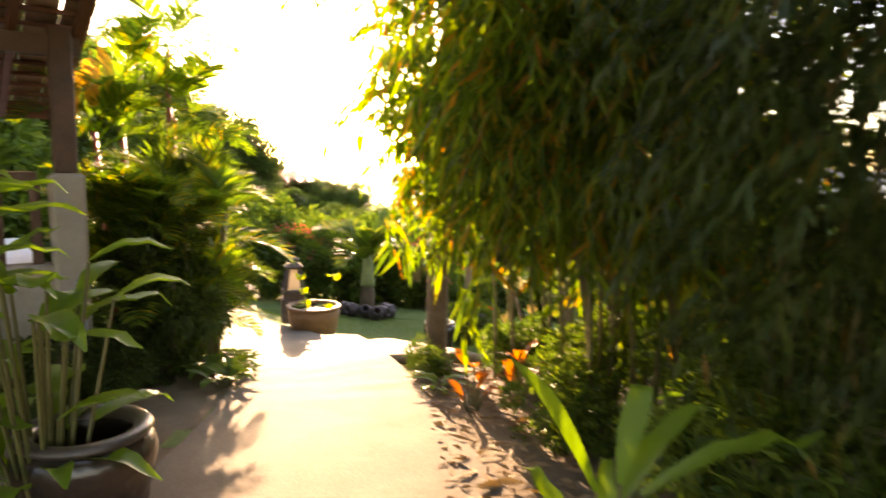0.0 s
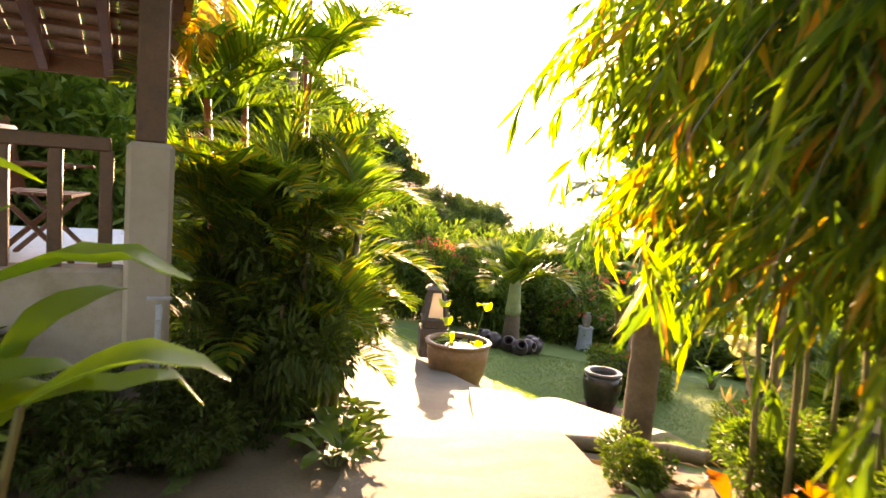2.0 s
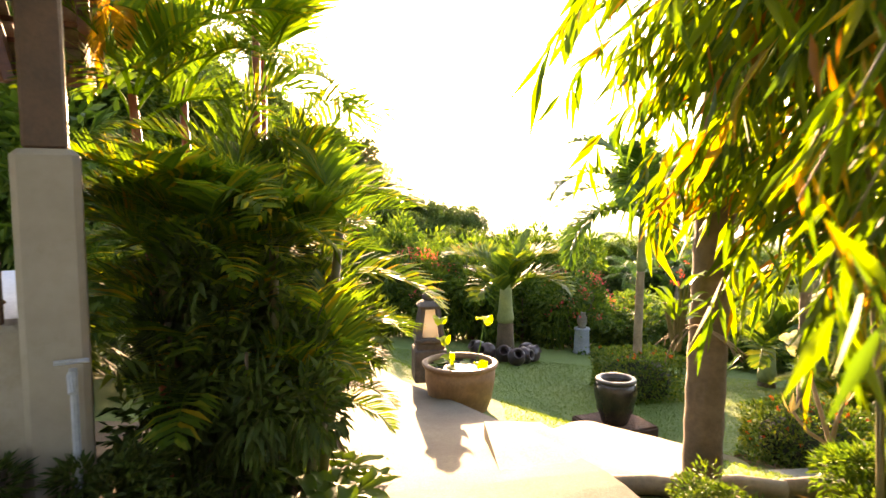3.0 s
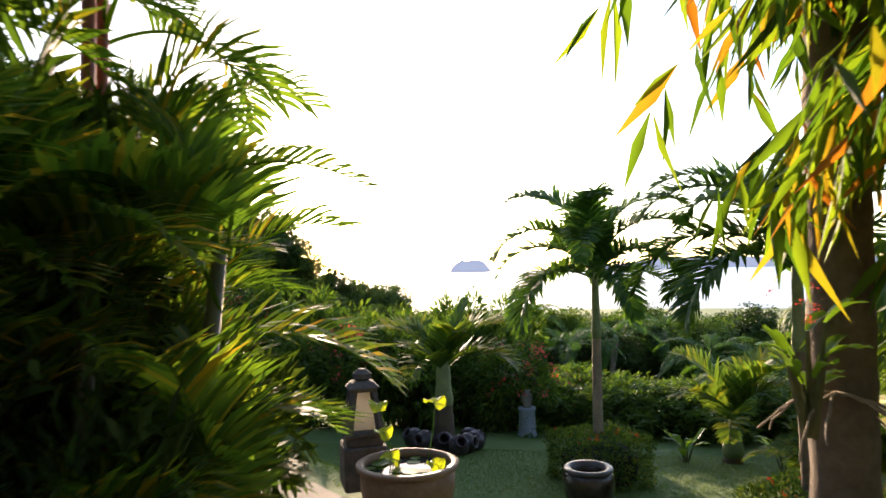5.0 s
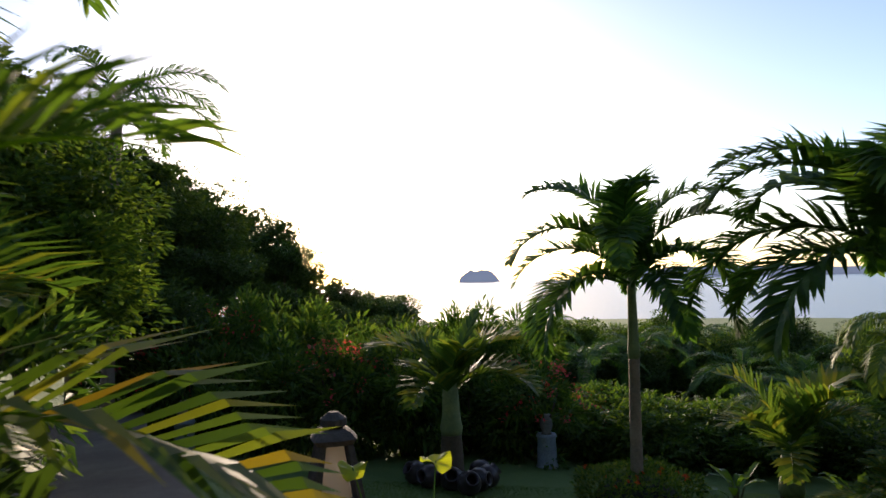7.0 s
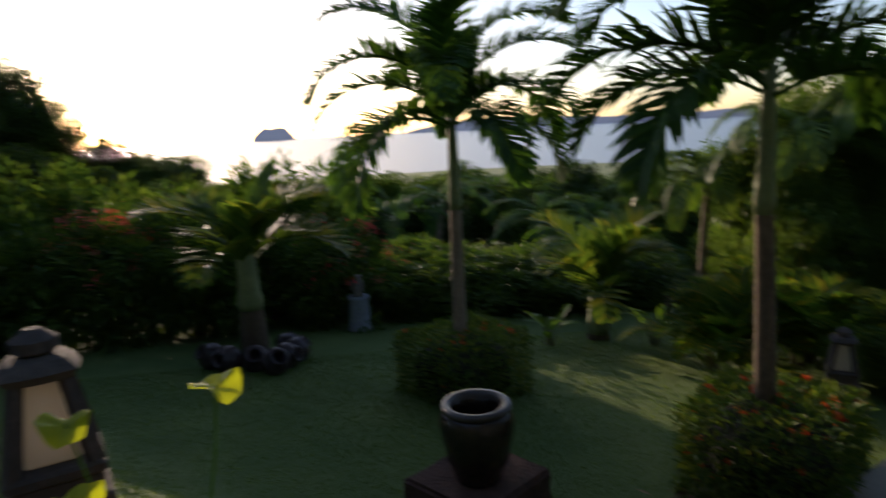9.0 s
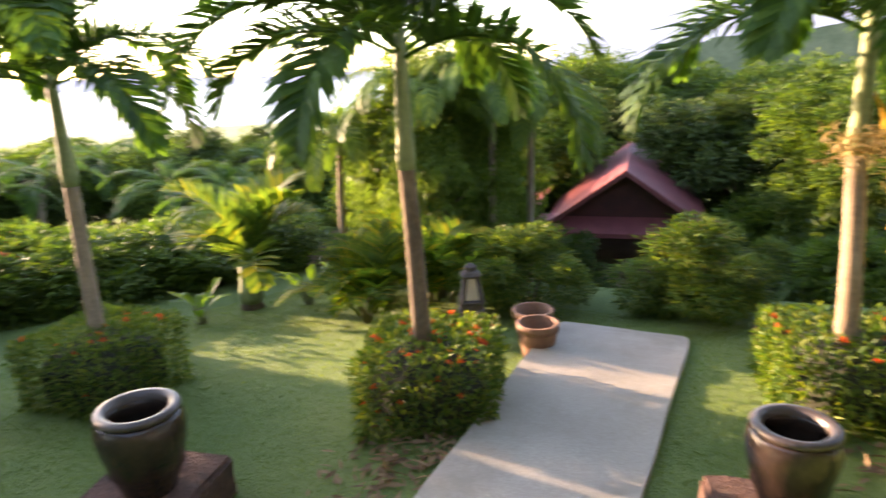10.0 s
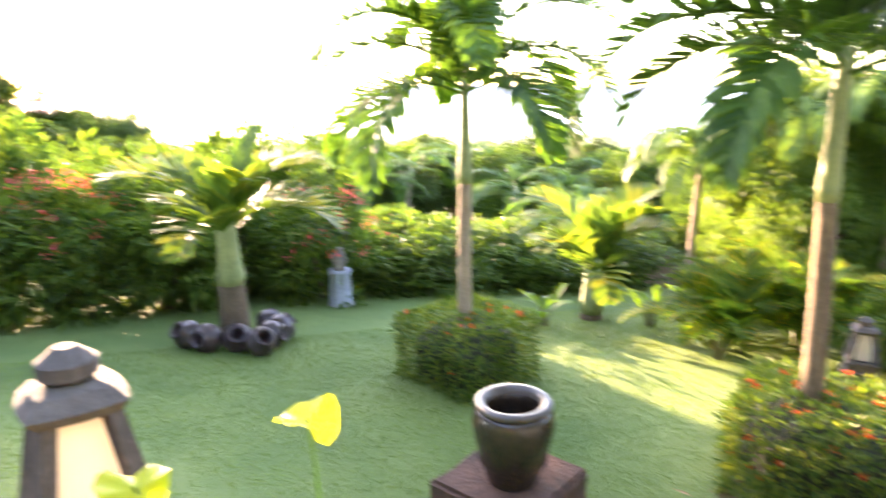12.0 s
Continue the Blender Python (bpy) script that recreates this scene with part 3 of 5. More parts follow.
def hedge(x, y, ztop, w, d, h, rz, label, flowers=0, n=5200, L=0.075, group="clipped hedges"):
    e = thing("hedge", x, y, ztop - h, label, "hedge", group, rz)
    # solid block in that shade colour, filling the gaps between leaves
    core_block(w * 0.86, d * 0.86, h * 0.9).make("twig_core", M_TWIGSHADE, e, "solid core coloured as shaded inner twigs")
    o = new("foliage", hedge_mesh("foliage", w, d, h, n, L))
    o.parent = e
    if flowers:
        for i in range(flowers):
            a = rng.random()
            if a < 0.75:
                p = Vector((rng.uniform(-w / 2, w / 2) * 0.95, rng.uniform(-d / 2, d / 2) * 0.95, h * rng.uniform(0.97, 1.05)))
            else:
                s = rng.choice((-1, 1))
                p = Vector((s * w / 2, rng.uniform(-d / 2, d / 2), rng.uniform(0.2, 0.95) * h)) if rng.random() < 0.5 else Vector((rng.uniform(-w / 2, w / 2), s * d / 2, rng.uniform(0.2, 0.95) * h))
            frond_part(o, FLOWER_HEAD, p.x, p.y, p.z, rng.uniform(0, 360), 0, 0, rng.uniform(0.7, 1.2), "flower_head")
    return e


palm(2.95, 10.45, -1.45, 2.15, 0.085, "slender palm with arching green fronds above a clipped hedge", 16, 1.24, (0.02, 0), 3, 1.2)
hedge(2.93, 10.35, -0.74, 1.15, 1.12, 0.82, 20, "clipped square green hedge round a palm trunk", 14)
palm(4.22, 7.22, -1.25, 2.12, 0.085, "slender palm with dark banded trunk in a flowering hedge", 16, 1.24, (-0.03, 0.05), 5, 1.15, bark=M_TRUNKDARK)
hedge(4.25, 7.15, -0.6, 1.12, 1.1, 0.72, 30, "rounded green hedge with orange-red flower heads", 46)
palm(5.76, 4.29, -1.05, 1.95, 0.088, "slender palm with pale trunk and hanging yellow frond", 15, 1.2, (0.12, 0.1), 8, 1.15, dry=1, straw=2)
hedge(5.8, 4.22, -0.47, 1.2, 1.16, 0.62, 25, "clipped yellow-green hedge round a palm trunk", 12)
palm(5.8, 11.9, -1.98, 0.36, 0.2, "young stocky palm with upright spreading fronds", 8, 1.3, (0, 0), 11, 0.85, "garden palms", 0, [YOUNG[0], YOUNG[0], YOUNG[1], YOUNG[2]], 0, M_TRUNKDARK, 1.0)
_bottle = palm(0.75, 12.6, -1.42, 0.75, 0.2, "bottle palm with swollen grey trunk and broad fronds", 9, 1.3, (0, 0), 13, 0.85, "garden palms", 0, [YOUNG[1], YOUNG[1], YOUNG[2], YOUNG[2]], 0, M_TRUNKDARK, 0.95)
frond_part(_bottle, SPEAR, 0, 0, 1.5, 25, 0, 0, 1.25, "spear_leaf")


# ---- pots and lanterns ----
def jar(x, y, zrim, rrim, h, label, rim=True, group="glazed jars", mat=None):
    e = thing("jar", x, y, zrim - h, label, "jar", group)
    R = rrim
    g = Geo()
    g.lathe([(R * 0.62, 0), (R * 0.66, 0.02), (R * 0.84, h * 0.28), (R * 1.0, h * 0.55), (R * 1.06, h * 0.74), (R * 1.0, h * 0.88), (R * 0.92, h * 0.925),
             (R * 0.7, h * 0.92), (R * 0.95, h * 0.7), (R * 0.9, h * 0.3), (R * 0.5, h * 0.06)], 40, wob=0.006)
    g.make("body", mat or M_JAR, e, "", True)
    g = Geo()
    g.lathe([(R * 0.9, h * 0.905), (R * 0.99, h * 0.935), (R, h * 0.97), (R * 0.94, h), (R * 0.8, h), (R * 0.72, h * 0.975), (R * 0.7, h * 0.91)], 40, close=False)
    g.make("rim", M_JARRIM, e, "worn greyish rim", True)
    return e


def block(x, y, ztop, sx, sy, sz, rz, label):
    bm = bmesh.new()
    bmesh.ops.create_cube(bm, size=1)
    bmesh.ops.scale(bm, vec=(sx, sy, sz), verts=bm.verts)
    bmesh.ops.bevel(bm, geom=list(bm.edges), offset=0.03, segments=2, affect="EDGES")
    bmesh.ops.subdivide_edges(bm, edges=list(bm.edges), cuts=3, use_grid_fill=True)
    for v in bm.verts:
        v.co += v.co.normalized() * 0.03 * noise.noise(v.co * 9) + Vector((0, 0, 0))
        v.co.z = min(v.co.z, sz / 2)
    me = bpy.data.meshes.new("stone_block")
    bm.to_mesh(me)
    bm.free()
    me.materials.append(M_LATER)
    ob = tagged(new("stone_block", me), label, "stone block", "laterite blocks")
    ob.matrix_basis = pose(x, y, ztop - sz / 2, 0, 0, rz)
    return ob


jar(2.06, 7.89, -0.45, 0.275, 0.62, "dark glazed clay jar on a laterite block")
block(2.08, 7.95, -1.07, 0.86, 0.82, 0.5, 25, "rough dark red laterite block under a jar")
jar(3.78, 4.3, -0.26, 0.225, 0.5, "shiny brown glazed jar on a laterite block")
block(3.7, 4.4, -0.76, 0.6, 0.55, 0.4, 30, "rough red laterite block under a jar")


def lily_pot(x, y, zrim, R, h):
    e = thing("water_pot", x, y, zrim - h, "large brown clay pot of water with lily leaves", "pot")
    g = Geo()
    g.lathe([(R * 0.62, 0), (R * 0.66, 0.02), (R * 0.84, h * 0.35), (R * 0.93, h * 0.7), (R * 0.94, h * 0.93), (R * 0.88, h * 0.94), (R * 0.86, h * 0.6), (R * 0.5, 0.08)], 44, wob=0.004)
    g.make("body", M_CLAY, e, "", True)
    g = Geo()
    g.lathe([(R * 0.93, h * 0.91), (R * 1.0, h * 0.94), (R * 1.02, h * 0.985), (R * 0.97, h), (R * 0.88, h), (R * 0.86, h * 0.93)], 44, close=False)
    g.make("rim", M_CLAY, e, "rolled clay rim", True)
    g = Geo()
    g.lathe([(0.01, h * 0.9), (R * 0.875, h * 0.9)], 44, close=False)
    g.make("water", M_WATER, e, "dark still water")
    g = Geo()
    for i in range(16):
        a, d = rng.uniform(0, 6.28), R * 0.75 * math.sqrt(rng.random())
        s = rng.uniform(0.04, 0.075)
        g.add([(d * math.cos(a) + s * math.cos(b), d * math.sin(a) + s * math.sin(b), h * 0.905 + 0.0007 * i) for b in np.linspace(0.3, 6.0, 9)], [tuple(range(9))])
    g.make("floating_leaves", M_BROAD, e, "small floating lily leaves")
    return e


def lotus_leaf(parent, x0, y0, z0, x, y, z, r, tilt, rz):
    g = Geo()
    g.tube([(x0, y0, z0), ((x0 + x) / 2 + 0.02, (y0 + y) / 2, (z0 + z) / 2 + 0.05), (x, y, z)], [0.006, 0.005, 0.004], 6)
    st = g.make("stem", M_BROAD, parent, "thin green stem")
    vs, fs = [(0, 0, -0.01)], []
    n = 18
    for ring, k in ((1, 0.55), (2, 1.0)):
        for i in range(n):
            a = 2 * math.pi * i / n
            vs.append((r * k * math.cos(a) * 1.15, r * k * math.sin(a), 0.018 * math.sin(2 * a + 0.6) * k * k * 2 + 0.015 * math.sin(5 * a) * k))
    for i in range(n):
        fs.append((0, 1 + i, 1 + (i + 1) % n))
        fs.append((1 + i, 1 + n + i, 1 + n + (i + 1) % n, 1 + (i + 1) % n))
    o = mk("lily_leaf", vs, fs, M_LOTUS, parent, "yellow-green wavy lily leaf", True, pose(x, y, z, tilt, 8, rz))


pot = lily_pot(0.02, 5.42, 0.41, 0.37, 0.56)
lotus_leaf(pot, 0.15, 0.2, 0.45, 0.24, 0.62, 0.86, 0.085, 14, 20)
lotus_leaf(pot, -0.12, 0.15, 0.45, -0.22, 0.4, 0.9, 0.075, 16, -30)
lotus_leaf(pot, -0.1, 0.1, 0.45, -0.18, 0.2, 0.73, 0.065, 25, 10)
lotus_leaf(pot, -0.05, 0.0, 0.45, -0.12, 0.05, 0.57, 0.075, 30, 50)
lotus_leaf(pot, 0.2, -0.05, 0.45, 0.2, -0.1, 0.56, 0.06, 40, 0)


def lantern(x, y, z, s, label, rz=0.0):
    """A stone garden lantern: plinth, four splayed posts round a pale glass box, stepped roof and finial."""
    e = thing("garden_lantern", x, y, z, label, "garden lantern", "garden lanterns", rz)
    def P(name, boxes, mat, lab=""):
        g = Geo()
        for b in boxes:
            g.box(*[q * s for q in b[:6]], 0, 0.012 * s, b[6] if len(b) > 6 else 1.0)
        return g.make(name, mat, e, lab)
    P("plinth", [(0, 0, 0.18, 0.36, 0.36, 0.36), (0, 0, 0.4, 0.31, 0.31, 0.08)], M_LANTERN)
    P("ledge", [(0, 0, 0.46, 0.34, 0.34, 0.05)], M_LANTERN)
    for sx in (-1, 1):
        for sy in (-1, 1):
            g = Geo()
            g.tube([(sx * 0.135 * s, sy * 0.135 * s, 0.48 * s), (sx * 0.078 * s, sy * 0.078 * s, 0.82 * s)], [0.036 * s, 0.03 * s], 4)
            g.make("post", M_LANTERN, e)
    g = Geo()
    g.box(0, 0, 0.645 * s, 0.19 * s, 0.19 * s, 0.32 * s, 0, 0.01 * s, 0.66)
    g.make("glass", M_GLASS, e, "pale frosted glass panes")
    g = Geo()
    vs, fs = [], []
    for r, zz in ((0.115, 0.805), (0.14, 0.84), (0.1, 0.88), (0.06, 0.895)):
        for k in range(16):
            a = 2 * math.pi * k / 16
            m = max(abs(math.cos(a)), abs(math.sin(a)))
            q = r / m * (0.5 + 0.5 * m) ** 0.7
            lift = 0
            vs.append((q * math.cos(a) * s, q * math.sin(a) * s, (zz + lift) * s))
    for j in range(3):
        for k in range(16):
            fs.append((j * 16 + k, j * 16 + (k + 1) % 16, (j + 1) * 16 + (k + 1) % 16, (j + 1) * 16 + k))
    fs.append(tuple(range(15, -1, -1)))
    fs.append(tuple(48 + k for k in range(16)))
    g.add(vs, fs)
    g.make("roof", M_LANTERN, e, "dark weathered stone roof")
    g = Geo()
    g.lathe([(0.05 * s, 0.89 * s), (0.08 * s, 0.91 * s), (0.082 * s, 0.95 * s), (0.055 * s, 0.97 * s), (0.03 * s, 0.99 * s)], 12)
    g.make("finial", M_LANTERN, e)
    return e


lantern(-0.35, 6.26, -0.02, 1.0, "dark stone garden lantern with pale glass panes", 12)
lantern(6.13, 8.07, -1.4, 0.85, "small dark stone lantern with pale glass panes", 40)


def flower_pot(x, y, z, R, h, label):
    e = thing("flower_pot", x, y, z, label, "flower pot", "terracotta pots")
    g = Geo()
    g.lathe([(R * 0.62, 0), (R * 0.92, h * 0.8), (R * 0.9, h * 0.84), (R * 1.0, h * 0.84), (R * 1.02, h), (R * 0.88, h), (R * 0.84, h * 0.6), (R * 0.5, 0.05)], 32)
    g.make("body", M_TERRA, e, "", True)
    return e


flower_pot(5.66, 6.92, -1.38, 0.21, 0.5, "tall empty terracotta pot on the lawn")
flower_pot(6.05, 7.2, -1.42, 0.22, 0.5, "wide terracotta pot standing behind another pot")


def small_pot(x, y, z, R, rx, rz, label):
    e = tagged(new("small_pot"), label, "pot", "small pots round the palm")
    e.matrix_basis = pose(x, y, z, 0, 0, rz)
    g = Geo()
    g.lathe([(R * 0.4, -R * 0.9), (R * 0.85, -R * 0.5), (R, 0), (R * 0.85, R * 0.5), (R * 0.5, R * 0.75), (R * 0.6, R * 0.95), (R * 0.45, R * 0.95), (R * 0.4, R * 0.6), (R * 0.6, 0), (R * 0.2, -R * 0.5)], 22)
    g.make("body", M_PURPLE, e, "", True, pose(0, 0, 0, rx, 0, 0))
    return e


for k, (a, d) in enumerate(((-95, 0.46), (-52, 0.58), (-15, 0.56), (-138, 0.5), (-172, 0.58), (25, 0.5), (-75, 0.74))):
    px, py = 0.75 + d * math.cos(radians(a)), 12.55 + d * math.sin(radians(a))
    small_pot(px, py, ground_z(px, py) + 0.16, 0.185, 78 if k % 2 else 55, a + 90 + 20 * (k % 3), "small purple-brown glazed pot lying on its side")

# stone pedestals at the lawn's edge
def pedestal(x, y, label, top, toplabel):
    e = thing("stone_pedestal", x, y, ground_z(x, y) - 0.02, label, "pedestal", "stone pedestals")
    g = Geo()
    g.lathe([(0.2, 0), (0.205, 0.05), (0.185, 0.09), (0.165, 0.55), (0.19, 0.58), (0.18, 0.62)], 20)
    g.make("drum", M_BLUESTONE, e, "", True)
    g = Geo()
    g.lathe([(0.1, 0.62), (0.08, 0.66), (0.125, 0.78), (0.1, 0.88), (0.06, 0.93), (0.085, 0.97)], 20)
    g.make("vase", top, e, toplabel, True)
    return e


pedestal(2.58, 14.2, "blue-grey stone pedestal with a vase on the lawn edge", M_STONE, "darker stone vase")
pedestal(-3.9, 14.2, "grey stone pedestal with a stone vase beside the path", M_STONE, "darker stone vase")

# ---- terrace house beside the path ----
BEFORE = set(scene.objects)
POST = (-1.5, 1.6)
DECK = 1.44
wall = thing("veranda_wall", 0, 0, 0, "low stained plaster wall carrying a raised veranda floor", "wall", "", 0, "structure")
g = Geo()
g.box(-4.3, POST[1] + 0.02, (DECK + 0.5) / 2 + 0.2, 5.4, 0.2, DECK - 0.6, 0, 0.02)
g.make("wall_front", M_PLASTER, wall)
g = Geo()
g.box(-4.35, POST[1] - 0.02, 0.45, 5.7, 0.4, 0.9, 0, 0.04)
# footing darker than the wall above, in the bark brown
g.make("wall_base", M_BARK, wall, "dark earth-brown footing below the plaster")
g = Geo()
g.box(-4.6, 3.3, DECK - 0.08, 6.0, 3.2, 0.16, 0, 0.01)
fl = g.make("floor", M_DECK)
tagged(fl, "white tiled veranda floor", "floor", kind="structure")
g = Geo()
g.box(-1.7, 3.25, 0.7, 0.18, 3.1, 1.4, 0, 0.02)
g.make("wall_side", M_PLASTER, wall)


def pillar(x, y):
    e = thing("pillar", x, y, 0.3, "square plaster pillar carrying a dark wooden post", "pillar", "veranda pillars")
    g = Geo()
    g.box(0, 0, 0.97, 0.235, 0.235, 2.0, 0, 0.025)
    g.make("plaster_base", M_PLASTER, e)
    g = Geo()
    g.box(0.0, 0, 2.5, 0.155, 0.155, 1.06, 0, 0.01)
    g.make("wooden_post", M_WOOD, e, "dark brown wooden post")
    return e


pillar(*POST)
pillar(-4.6, 1.6)
pillar(-7.6, 1.6)
rail = thing("balustrade", -1.65, POST[1], DECK, "dark wooden balustrade with square balusters", "balustrade")
g = Geo()
g.box(-1.4, 0, 0.8, 2.72, 0.075, 0.075, 0, 0.008)
g.make("top_rail", M_WOOD, rail)
g = Geo()
g.box(-1.4, 0, 0.1, 2.72, 0.06, 0.06, 0, 0.008)
g.make("bottom_rail", M_WOOD, rail)
src = None
for i in range(12):
    if src is None:
        g = Geo()
        g.box(0, 0, 0.445, 0.068, 0.05, 0.65, 0, 0.006)
        src = g.make("baluster", M_WOOD, rail, "", False, pose(-0.06, 0, 0))
    else:
        again(src, "baluster", pose(-0.06 - 0.235 * i, 0, 0), rail)


# tiled roof over the veranda, seen from below
roof = thing("veranda_roof", 0, 0, 0, "clay tile roof on dark red-brown rafters", "roof", "", 0, "structure")
EDGE_X, EAVE_Y, EAVE_Z, SLOPE = POST[0] + 0.18, 3.3, 2.85, 0.3


def roof_z(y):
    return EAVE_Z + (EAVE_Y - y) * SLOPE


NEAR_Y = -1.4
src = None
for j in range(15):
    x = EDGE_X - 0.05 - 0.42 * j
    if src is None:
        g = Geo()
        y0, y1 = EAVE_Y, NEAR_Y
        g.add([(-0.03, y0, roof_z(y0) - 0.1), (0.03, y0, roof_z(y0) - 0.1), (0.03, y1, roof_z(y1) - 0.1), (-0.03, y1, roof_z(y1) - 0.1),
               (-0.03, y0, roof_z(y0)), (0.03, y0, roof_z(y0)), (0.03, y1, roof_z(y1)), (-0.03, y1, roof_z(y1))],
              [(0, 1, 2, 3), (7, 6, 5, 4), (0, 4, 5, 1), (2, 6, 7, 3), (1, 5, 6, 2), (3, 7, 4, 0)])
        src = g.make("rafter", M_WOODRED, roof, "", False, pose(x, 0, 0))
    else:
        again(src, "rafter", pose(x, 0, 0), roof)
src = None
for j in range(21):
    y = EAVE_Y - 0.03 - 0.225 * j
    if src is None:
        g = Geo()
        g.box(EDGE_X - 3.0, 0, 0.015, 6.0, 0.06, 0.03)
        src = g.make("batten", M_WOODRED, roof, "", False, pose(0, y, roof_z(y)))
    else:
        again(src, "batten", pose(0, y, roof_z(y)), roof)
src = None
cnt = 0
rest = Geo()
for k in range(27):
    for j in range(21):
        y, x = EAVE_Y + 0.05 - 0.225 * j, EDGE_X - 0.06 - 0.222 * k
        m = pose(x, y - 0.11, roof_z(y) + 0.075 + 0.006 * ((j + k) % 2), -math.degrees(math.atan(SLOPE)) + 3, 0, rng.uniform(-1, 1))
        if cnt < 290:
            if src is None:
                gg = Geo()
                gg.box(0, 0, 0, 0.205, 0.27, 0.014)
                src = gg.make("roof_tile", M_TILE, roof, "", False, m)
            else:
                again(src, "roof_tile", m, roof)
            cnt += 1
        else:
            vs = [m @ Vector((sx * 0.103, sy * 0.135, sz * 0.007)) for sz in (-1, 1) for sx, sy in ((-1, -1), (1, -1), (1, 1), (-1, 1))]
            rest.add(vs, [(0, 3, 2, 1), (4, 5, 6, 7), (0, 1, 5, 4), (1, 2, 6, 5), (2, 3, 7, 6), (3, 0, 4, 7)])
tagged(rest.make("roof_tiles", M_TILE, roof), kind="stuff")
g = Geo()
g.box(EDGE_X - 3.0, EAVE_Y + 0.02, EAVE_Z - 0.03, 6.1, 0.035, 0.16)
g.make("fascia", M_WOODRED, roof, "red-brown fascia board")
g = Geo()
g.box(EDGE_X - 3.0, POST[1], roof_z(POST[1]) - 0.17, 5.9, 0.12, 0.14)
g.make("beam", M_WOOD, roof, "dark beam over the posts")


def chair(x, y, z, rz, label):
    e = thing("garden_chair", x, y, z, label, "chair", "veranda chairs", rz)
    for sy in (-0.24, 0.24):
        g = Geo()
        g.tube([(-0.25, sy, 0), (0.2, sy, 0.45), (0.32, sy, 0.95)], [0.02, 0.02, 0.018], 4)
        g.make("back_leg", M_WOODRED, e)
        g = Geo()
        g.tube([(0.25, sy * 0.9, 0), (-0.2, sy * 0.9, 0.45)], [0.02, 0.02], 4)
        g.make("front_leg", M_WOODRED, e)
        g = Geo()
        g.box(-0.02, sy, 0.64, 0.46, 0.05, 0.025, 0, 0.005)
        g.make("armrest", M_WOODRED, e)
    for i in range(6):
        g = Geo()
        g.box(-0.2 + i * 0.08, 0, 0.45, 0.06, 0.46, 0.02)
        g.make("seat_slat", M_WOODRED, e)
    for i in range(5):
        g = Geo()
        g.tube([(0.2, -0.18 + i * 0.09, 0.47), (0.31, -0.18 + i * 0.09, 0.92)], [0.02, 0.02], 4)
        g.make("back_slat", M_WOODRED, e)
    return e


chair(-2.15, 2.9, DECK, 170, "folding slatted wooden chair on the white veranda floor")
chair(-3.6, 3.3, DECK, 0, "folding slatted wooden chair drawn up to a table")
g = Geo()
g.box(0.0, 0, 0, 0.05, 0.42, 0.55, 0, 0.015)
tagged(g.make("draped_towel", M_CLOTH, None, "", True, pose(-2.46, 2.95, DECK + 0.62, 0, -14, 170)), "pale cloth hung over a chair back", "towel")
e = thing("veranda_table", -2.9, 3.15, DECK, "dark wooden round veranda table", "table")
g = Geo()
g.lathe([(0.5, 0.7), (0.52, 0.72), (0.5, 0.74)], 28)
g.make("tabletop", M_WOODRED, e)
for a in (45, 135, 225, 315):
    g = Geo()
    g.tube([(0.36 * math.cos(radians(a)), 0.36 * math.sin(radians(a)), 0), (0.2 * math.cos(radians(a)), 0.2 * math.sin(radians(a)), 0.7)], [0.025, 0.025], 6)
    g.make("leg", M_WOODRED, e)
# standpipe on the pillar
e = thing("standpipe", POST[0] + 0.06, POST[1] - 0.16, 0.5, "grey pipe with a garden tap on a pillar", "tap")
g = Geo()
g.tube([(0, 0, 0.05), (0, 0, 0.92)], [0.016, 0.016], 8)
g.make("pipe", M_BLUESTONE, e)
g = Geo()
g.tube([(0, 0, 0.9), (0, -0.1, 0.92), (0, -0.14, 0.86)], [0.018, 0.018, 0.014], 8)
_spout = g.make("spout", M_BLUESTONE, e)
g = Geo()
g.tube([(-0.06, -0.05, 0.96), (0.06, -0.05, 0.96)], [0.01, 0.01], 6)
g.make("handle", M_BLUESTONE, _spout)


# the house stands turned to the path
HOUSE = [o for o in scene.objects if o not in BEFORE and o.parent is None]
turn = Matrix.Translation((POST[0], POST[1], 0)) @ pose(0, 0, 0, 0, 0, 30) @ Matrix.Translation((-POST[0], -POST[1], 0))
for ob in HOUSE:
    ob.matrix_basis = turn @ ob.matrix_basis
ARECA_UP = [ARECA[0], ARECA[0], ARECA[1], ARECA[2]]


